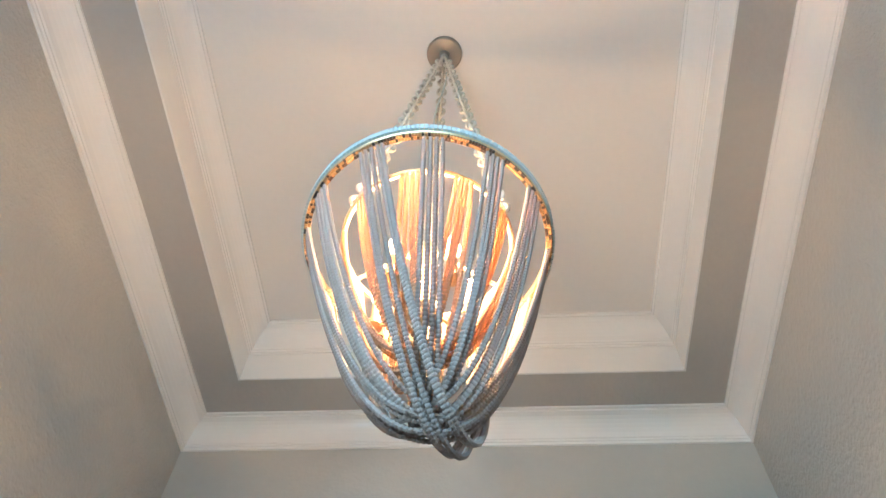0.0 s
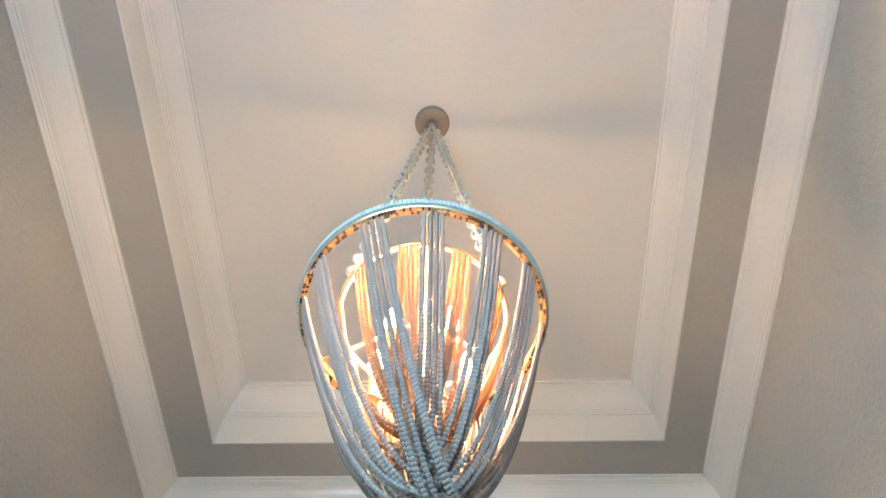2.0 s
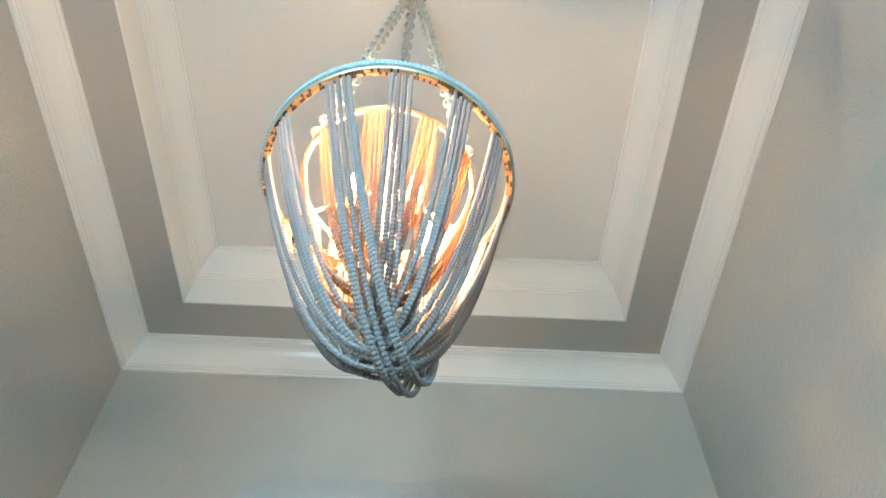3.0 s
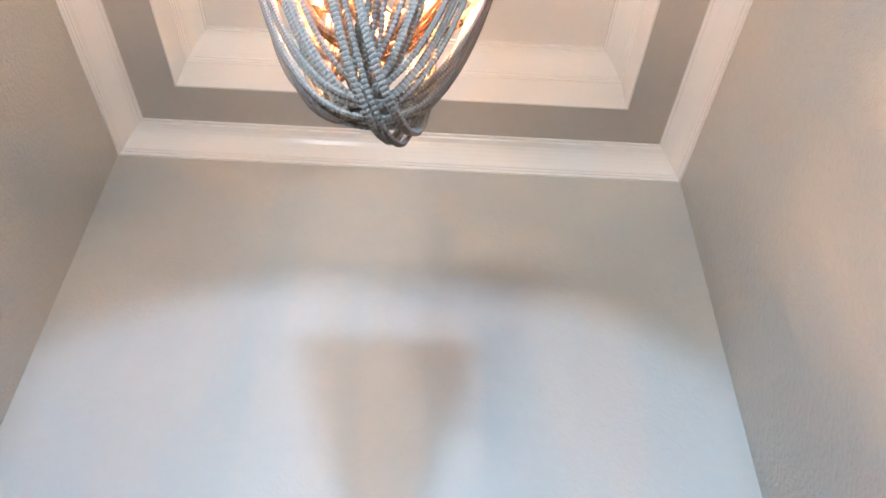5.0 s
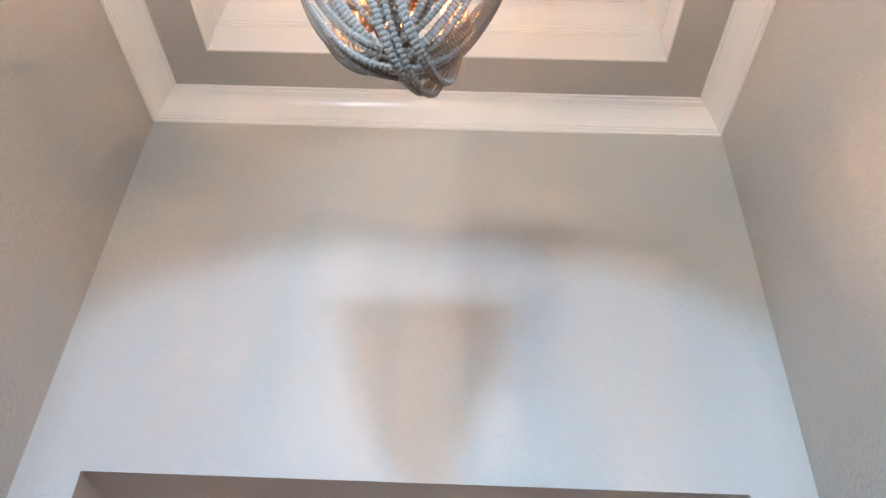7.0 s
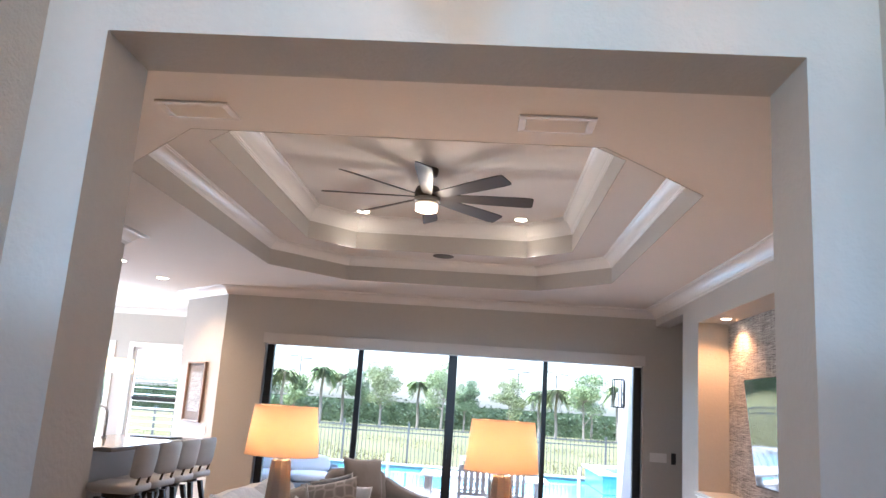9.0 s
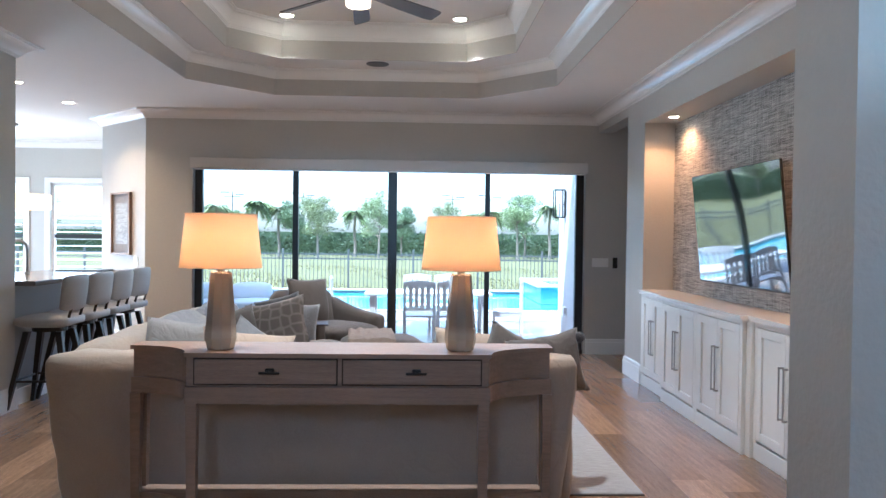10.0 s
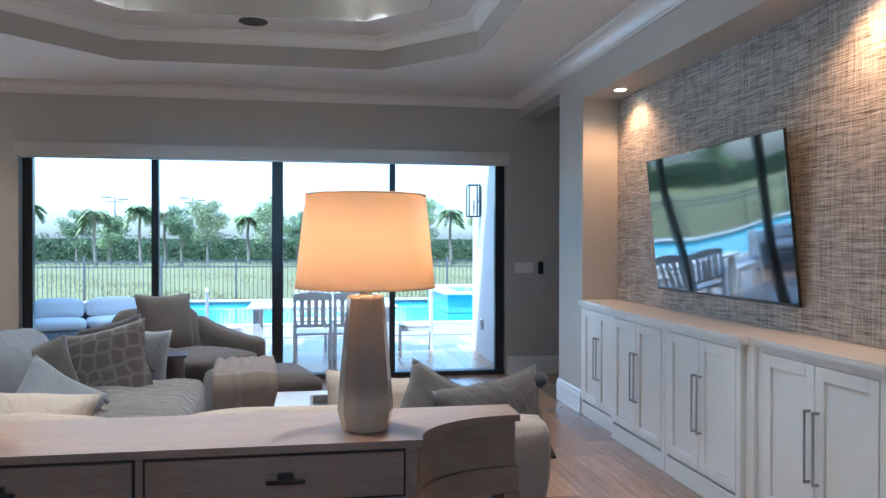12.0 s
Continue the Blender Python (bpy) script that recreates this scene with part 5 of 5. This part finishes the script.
COPING = material("travertine_coping", (0.56, 0.53, 0.47), 0.7, vary=0.12, scale=3, fine=24)
STUCCO = material("white_stucco", (0.66, 0.655, 0.64), 0.85, vary=0.03, bump=0.5, bump_scale=60)
ground = B(-900, 900, 9.8, 2500, -0.9, -0.34)
box(ground, -900, 900, -900, -2.4, -0.9, -0.34)
box(ground, -900, -8.7, -2.4, 9.8, -0.9, -0.34)
box(ground, 5.0, 900, -2.4, 9.8, -0.9, -0.34)
structure("ground_lawn", ground, GRASS, "wide dry lawn reaching to the horizon")
bm = B(-14, 14, 9.74, 15.9, -0.33, -0.10)
box(bm, -14, -9.5, 15.9, 22.0, -0.33, -0.10)
box(bm, 9.5, 14, 15.9, 22.0, -0.33, -0.10)
box(bm, -14, 14, 22.0, 22.9, -0.33, -0.10)
structure("pavement_patio", bm, PAVER, "pale paved pool terrace")
WATER = material("pool_water", (0.10, 0.42, 0.55), 0.06, vary=0.15, scale=1.2, fine=6, bump=0.4, bump_scale=5)
structure("water_pool", B(-9.5, 9.5, 15.9, 22.0, -0.34, -0.17), WATER, "bright turquoise pool water")
bm = bmesh.new()
for a, b, c, d in ((-9.7, 9.7, 15.75, 15.98), (-9.7, 9.7, 21.92, 22.15), (-9.7, -9.45, 15.98, 21.92), (9.45, 9.7, 15.98, 21.92)):
    box(bm, a, b, c, d, -0.099, -0.06, 0.01, 1)
structure("pavement_pool_coping", bm, COPING, "pale stone pool coping")
spa = thing("raised_spa", "raised tiled spa with pale coping at the pool edge", "spa", (4.9, 20.2, 0))
part("wall", B(-1.7, 1.7, -1.6, 1.6, -0.16, 0.26), material("aqua_spa_tile", (0.16, 0.36, 0.46), 0.25, vary=0.2, scale=5, fine=30), spa)
bm = bmesh.new()
for a, b, c, d in ((-1.8, 1.8, -1.7, -1.3), (-1.8, 1.8, 1.3, 1.7), (-1.8, -1.4, -1.3, 1.3), (1.4, 1.8, -1.3, 1.3)):
    box(bm, a, b, c, d, 0.262, 0.32, 0.01, 1)
part("coping", bm, COPING, spa)
part("water", B(-1.4, 1.4, -1.3, 1.3, 0.263, 0.29), WATER, spa)
# house side wall with a lantern
structure("wall_terrace_side", B(2.30, 2.75, 9.73, 11.55, -0.1, 4.9), STUCCO, "white stucco terrace wall")
lan = thing("wall_lantern", "black open-frame box lantern on the stucco wall", "lantern", (2.30, 11.05, 1.80))
part("back_plate", B(-0.012, -0.001, -0.05, 0.05, 0.02, 0.40), BLACK_METAL, lan)
bm = bmesh.new()
for x in (-0.17, -0.03):
    for y in (-0.08, 0.08):
        box(bm, x - 0.008, x + 0.008, y - 0.008, y + 0.008, 0.0, 0.42)
for z in (0.0, 0.41):
    for a, b, c, d in ((-0.178, -0.022, -0.088, -0.072), (-0.178, -0.022, 0.072, 0.088), (-0.178, -0.162, -0.072, 0.072), (-0.038, -0.022, -0.072, 0.072)):
        box(bm, a, b, c, d, z, z + 0.014)
part("frame", bm, BLACK_METAL, lan)
part("candle", lathe(bmesh.new(), [(0.022, 0.02), (0.022, 0.22)], 12, Matrix.Translation((-0.10, 0, 0))), TRIM, lan)
part("arm", B(-0.03, -0.011, -0.02, 0.02, 0.19, 0.23), BLACK_METAL, lan)
box_o = thing("outlet_box", "small white outdoor outlet box on the stucco wall", "outlet", (2.30, 10.9, 0.35))
part("cover", B(-0.05, -0.001, -0.05, 0.05, 0.0, 0.13, 0.008), TRIM, box_o)
# terrace dining set
WHITE_WOOD = material("grey_white_painted_wood", (0.74, 0.75, 0.76), 0.6, vary=0.08)


def patio_chair():
    c = thing("patio_chair", "pale grey slat-back terrace dining chair", "chair", group="chairs round the terrace table")
    part("seat", B(-0.23, 0.23, -0.22, 0.22, 0.42, 0.45, 0.006), WHITE_WOOD, c)
    for x in (-0.235, 0.195):
        part("back_leg", B(x, x + 0.04, -0.25, -0.21, 0, 0.90, 0.004, 1), WHITE_WOOD, c)
        part("front_leg", B(x, x + 0.04, 0.18, 0.22, 0, 0.42, 0.004, 1), WHITE_WOOD, c)
    bm = bmesh.new()
    plan = [(-0.235, 0.86), (0.235, 0.86), (0.235, 0.93), (0.12, 0.95), (0, 0.962), (-0.12, 0.95), (-0.235, 0.93)]
    lo = [bm.verts.new((x, -0.25, z)) for x, z in plan]
    hi = [bm.verts.new((x, -0.222, z)) for x, z in plan]
    bm.faces.new(lo)
    bm.faces.new(hi[::-1])
    for i in range(7):
        bm.faces.new((lo[i], lo[(i + 1) % 7], hi[(i + 1) % 7], hi[i]))
    part("top_rail", bm, WHITE_WOOD, c)
    part("low_rail", B(-0.195, 0.195, -0.245, -0.222, 0.52, 0.56), WHITE_WOOD, c)
    for k in range(4):
        x = -0.155 + k * 0.085
        part("slat", B(x, x + 0.055, -0.24, -0.225, 0.56, 0.86), WHITE_WOOD, c)
    for x in (-0.235, 0.195):
        part("side_rail", B(x + 0.01, x + 0.03, -0.21, 0.18, 0.36, 0.42), WHITE_WOOD, c)
    return c


pc = patio_chair()
pc.matrix_world = pose(0.13, 11.0, -0.10)
for x, y, a in ((0.62, 11.0, 0), (-1.02, 11.75, -82), (1.52, 11.75, 84), (0.1, 12.6, 180), (0.62, 12.6, 178)):
    copy_thing(pc, pose(x, y, -0.10, 0, 0, a))
pt = thing("patio_table", "pale grey rectangular terrace dining table", "table", (0.27, 11.78, -0.10))
part("tabletop", B(-0.98, 0.98, -0.46, 0.46, 0.69, 0.73, 0.006), WHITE_WOOD, pt)
for x in (-0.9, 0.82):
    for y in (-0.40, 0.32):
        part("leg", B(x, x + 0.08, y, y + 0.08, 0, 0.69), WHITE_WOOD, pt)
PATIO_CUSH = material("white_outdoor_cushion", (0.72, 0.72, 0.71), 0.9, vary=0.05, bump=0.2)
WICKER = material("slate_wicker", (0.20, 0.24, 0.27), 0.8, vary=0.3, fine=90, bump=0.6, bump_scale=80)
ps = thing("patio_sofa", "slate wicker terrace sofa with white cushions", "outdoor sofa", (-3.1, 13.0, -0.10), 20)
part("base", soft_block(-0.9, 0.9, -0.40, 0.40, 0.0, 0.32, 0.03, 5, 0, 0.002, 1.0), WICKER, ps)
for s in (-1, 1):
    part("arm", soft_block(s * 0.84 - 0.1, s * 0.84 + 0.1, -0.40, 0.40, 0.30, 0.54, 0.04, 5, 0, 0.002, 2.0), WICKER, ps)
part("back", soft_block(-0.9, 0.9, 0.28, 0.42, 0.30, 0.60, 0.04, 5, 0, 0.002, 3.0), WICKER, ps)
for s in (-1, 1):
    part("seat_cushion", soft_block(s * 0.37 - 0.35, s * 0.37 + 0.35, -0.38, 0.26, 0.32, 0.47, 0.05, 6, 0.02, 0.004, 4.0), PATIO_CUSH, ps, smooth=True)
    ob = part("back_cushion", soft_block(s * 0.37 - 0.34, s * 0.37 + 0.34, -0.08, 0.08, 0, 0.27, 0.06, 6, 0.03, 0.006, 5.0), PATIO_CUSH, ps, smooth=True)
    ob.matrix_local = pose(0, 0.20, 0.46, -14)
# pool fence
fence = thing("pool_fence", "dark metal picket fence beyond the pool", "fence", (0, 23.3, -0.34))
FENCE = material("fence_bronze", (0.10, 0.10, 0.095), 0.5, vary=0.1)
pk = mesh_of(B(-0.009, 0.009, -0.009, 0.009, 0.06, 1.32), "picket")
pk.materials.append(FENCE)
post_me = mesh_of(B(-0.03, 0.03, -0.03, 0.03, 0.0, 1.42, 0.004, 1), "post")
post_me.materials.append(FENCE)
for k in range(17):
    ob = new("post", post_me)
    ob.parent, ob.location = fence, (-16 + 2.0 * k, 0, 0)
n_p = 0
for k in range(17 - 1):
    for j in range(1, 17):
        x = -16 + 2.0 * k + j * 2.0 / 17
        if -9.5 < x < 9.5:
            ob = new("picket", pk)
            ob.parent, ob.location = fence, (x, 0, 0)
for z in (0.14, 1.12, 1.26):
    part("rail", B(-16, 16, -0.016, 0.016, z - 0.018, z + 0.018), FENCE, fence)
# planting: trees, palms, hedge
BARK = material("grey_bark", (0.24, 0.21, 0.175), 0.9, vary=0.3, scale=5, fine=30)
LEAF = [material("leaf_green_%s" % k, c, 0.6, vary=0.2, scale=1.0, fine=8, island=0.35) for k, c in (("fresh", (0.24, 0.31, 0.15)), ("deep", (0.17, 0.24, 0.13)), ("olive", (0.21, 0.25, 0.12)))]

HEDGE_LEAF = material("hedge_leaf_dark", (0.045, 0.072, 0.032), 0.6, vary=0.25, scale=1.0, fine=8, island=0.45)


def leaf_cards(bm, centre, size, count, rnd, leaf):
    for _ in range(count):
        d = Vector((rnd.gauss(0, 1), rnd.gauss(0, 1), rnd.gauss(0, 1)))
        d = d.normalized() * rnd.random() ** 0.4
        p = Vector(centre) + Vector((d.x * size[0], d.y * size[1], d.z * size[2]))
        u = Vector((rnd.gauss(0, 1), rnd.gauss(0, 1), rnd.gauss(0, 0.6))).normalized()
        v = u.cross(Vector((rnd.gauss(0, 1), rnd.gauss(0, 1), rnd.gauss(0, 1)))).normalized()
        s = leaf * rnd.uniform(0.6, 1.3)
        q = [bm.verts.new(p + s * (a * u + b * v)) for a, b in ((-1, 0), (0, -0.42), (1, 0), (0, 0.42))]
        bm.faces.new(q)


def tree(x, y, h, seed):
    rnd = random.Random(seed)
    t = thing("tree", "young leafy park tree with a slim pale trunk", "tree", (x, y, -0.36), group="trees beyond the lawn")
    bm = bmesh.new()
    lean = Vector((rnd.uniform(-0.15, 0.15), rnd.uniform(-0.15, 0.15), 0))
    trunk = [Vector((0, 0, 0)) + lean * k * 0.25 + Vector((0, 0, h * 0.16 * k)) for k in range(5)]
    tube(bm, trunk, lambda s: 0.11 * (1 - 0.7 * s), 8)
    limbs = []
    for k in range(9):
        z = h * rnd.uniform(0.22, 0.60)
        a = rnd.uniform(0, 6.28)
        tip = Vector((math.cos(a), math.sin(a), 0)) * h * rnd.uniform(0.12, 0.24) + Vector((0, 0, z + h * rnd.uniform(0.08, 0.26)))
        tube(bm, [Vector((0, 0, z)) + lean * z / h, tip * 0.55 + Vector((0, 0, z * 0.45)), tip], lambda s: 0.045 * (1 - 0.75 * s), 5)
        limbs.append(tip)
    part("trunk", bm, BARK, t)
    bm = bmesh.new()
    for tip in limbs:
        leaf_cards(bm, tip, (h * 0.15, h * 0.15, h * 0.10), 430, rnd, 0.078)
    for k in range(9):
        c = (rnd.gauss(0, h * 0.085), rnd.gauss(0, h * 0.085), h * rnd.uniform(0.55, 0.93))
        leaf_cards(bm, c, (h * 0.11, h * 0.11, h * 0.09), 330, rnd, 0.078)
    part("crown", bm, LEAF[seed % 3], t)
    return t


def palm(x, y, h, seed):
    rnd = random.Random(seed)
    t = thing("palm_tree", "tall cabbage palm with a ragged round crown", "palm", (x, y, -0.36), group="palms beyond the lawn")
    part("trunk", tube(bmesh.new(), [(0.05 * math.sin(k), 0, h * k / 8) for k in range(9)], lambda s: 0.13 - 0.03 * s, 8), BARK, t)
    bm = bmesh.new()
    for k in range(62):
        a, up = rnd.uniform(0, 6.28), rnd.uniform(-0.6, 1.0)
        L = rnd.uniform(0.65, 1.1)
        w = Vector((math.cos(a), math.sin(a), 0))
        side_v = Vector((-w.y, w.x, 0))
        spine = [Vector((0, 0, h)) + w * L * s + Vector((0, 0, up * L * s - 0.9 * L * s * s)) for s in (0, 0.3, 0.55, 0.8, 1.0)]
        for j in range(14):
            f = 0.35 + 0.65 * j / 13
            i = min(int(f * 4), 3)
            base_p = spine[i].lerp(spine[i + 1], f * 4 - i)
            for s in (-1, 1):
                tip = base_p + (side_v * s * 0.32 + w * 0.22 + Vector((0, 0, -0.16))) * rnd.uniform(0.8, 1.3)
                bm.faces.new([bm.verts.new(base_p), bm.verts.new(base_p + w * 0.10), bm.verts.new(tip)])
        for i in range(4):
            d = side_v * 0.015
            bm.faces.new([bm.verts.new(p) for p in (spine[i] - d, spine[i] + d, spine[i + 1] + d, spine[i + 1] - d)])
    part("crown", bm, LEAF[2 * (seed % 2)], t)
    return t


for i, (x, y, h) in enumerate(((-25, 66, 4.9), (-15.5, 64, 4.4), (-9.8, 62, 4.7), (-7.6, 60, 5.4), (-3.0, 63, 5.6), (-1.2, 68, 4.6), (2.6, 66, 5.0), (8.3, 61, 5.5), (9.6, 66, 5.9), (13.4, 60, 4.9), (16.5, 66, 4.5), (21, 64, 5.2), (27, 62, 5.2), (-33, 68, 5.6), (-18.5, 66, 4.6))):
    tree(x, y, h, 11 + i)
for i, (x, y, h) in enumerate(((-15.0, 58, 3.9), (-12.4, 60, 4.3), (-11.2, 63, 4.0), (5.0, 64, 3.6), (6.2, 62, 3.8), (11.4, 64, 4.4), (-20, 60, 4.4), (-5.2, 66, 3.9))):
    palm(x, y, h, 31 + i)
hedge = bmesh.new()
rnd = random.Random(5)
for k in range(150):
    x = -60 + k * 0.8
    leaf_cards(hedge, (x, 71 + rnd.uniform(-0.6, 0.6), 0.9), (0.9, 0.8, 1.25 + 0.3 * math.sin(k * 0.7)), 90, rnd, 0.16)
    if k % 2 == 0:
        leaf_cards(hedge, (x, 66 + 1.5 * math.sin(k * 0.11), -0.1), (1.1, 0.6, 0.42), 60, rnd, 0.12)
tagged(part("hedge", hedge, HEDGE_LEAF), "dense dark clipped hedge closing the lawn", "hedge", kind="stuff")
structure("backdrop_hedge_bank", B(-70, 70, 71.8, 73, -0.4, 1.8), HEDGE_LEAF, "dark shrub bank behind the hedge")
tufts = bmesh.new()
for k in range(15000):
    x, y = rnd.uniform(-16, 16), 23.7 + 22 * rnd.random() ** 1.6
    s = rnd.uniform(0.04, 0.17) * (0.6 + 0.5 * math.sin(x * 0.7 + y * 0.4))
    a = rnd.uniform(0, 3.14)
    dx, dy = 0.016 * math.cos(a), 0.016 * math.sin(a)
    lean = rnd.uniform(-0.08, 0.08)
    tufts.faces.new([tufts.verts.new(p) for p in ((x - dx, y - dy, -0.34), (x + dx, y + dy, -0.34), (x + lean, y, -0.34 + s))])
tagged(part("tall_grass", tufts, material("tall_dry_grass", (0.20, 0.18, 0.075), 0.95, vary=0.3, scale=1.0, island=0.4)), "pale dry uncut grass behind the fence", "grass", kind="stuff")
for x in (-14.6, -9.0, 3.0, 6.0):
    lp = thing("sports_light_pole", "tall thin sports field light pole with flat heads", "light pole", (x * 1.55, 95, -0.36), group="field light poles")
    part("pole", lathe(bmesh.new(), [(0.09, 0), (0.06, 7.2)], 8), FENCE, lp)
    part("crossarm", B(-1.0, 1.0, -0.04, 0.04, 6.5, 6.58), FENCE, lp)
    for s in (-1, 1):
        part("lamp_head", B(s * 0.9 - 0.55, s * 0.9 + 0.55, -0.25, 0.25, 7.0 - 0.25 * (s > 0), 7.12 - 0.25 * (s > 0), 0.02), FENCE, lp)

# ---- oak planks ----
rnd = random.Random(3)
plank_parent = tagged(thing("floor", "wide brown oak plank floor with a soft sheen", "floor"), kind="structure")
loose = bmesh.new()
shapes = {}
count = 0
W = 0.235
for i in range(int((4.6 + 8.2) / W) + 1):
    x = -8.2 + i * W
    y = -2.0 - rnd.random() * 1.6
    while y < NY:
        L = rnd.choice((1.2, 1.5, 1.8, 2.1))
        y0, y1 = max(y, -2.0), min(y + L, NY)
        y += L
        if y1 - y0 < 0.05 or x > 4.55:
            continue
        near = (0.6 < x < 2.9 and y1 > 1.0 and y0 < 9.5) or (-3.6 < x < -1.6 and y1 > 2.0 and y0 < 7.5)
        if near and count < 290:
            key = round(y1 - y0, 3)
            if key not in shapes:
                shapes[key] = mesh_of(B(0.0008, W - 0.0008, 0.0008, key - 0.0008, -0.011, 0.0, 0.0012, 1), "plank")
                shapes[key].materials.append(WOOD_FLOOR)
            ob = new("plank", shapes[key])
            ob.parent, ob.location = plank_parent, (x, y0, 0)
            count += 1
        else:
            box(loose, x + 0.0012, x + W - 0.0012, y0 + 0.0012, y1 - 0.0012, -0.011, 0.0)
tagged(part("floor_planks", loose, WOOD_FLOOR, plank_parent), kind="stuff")
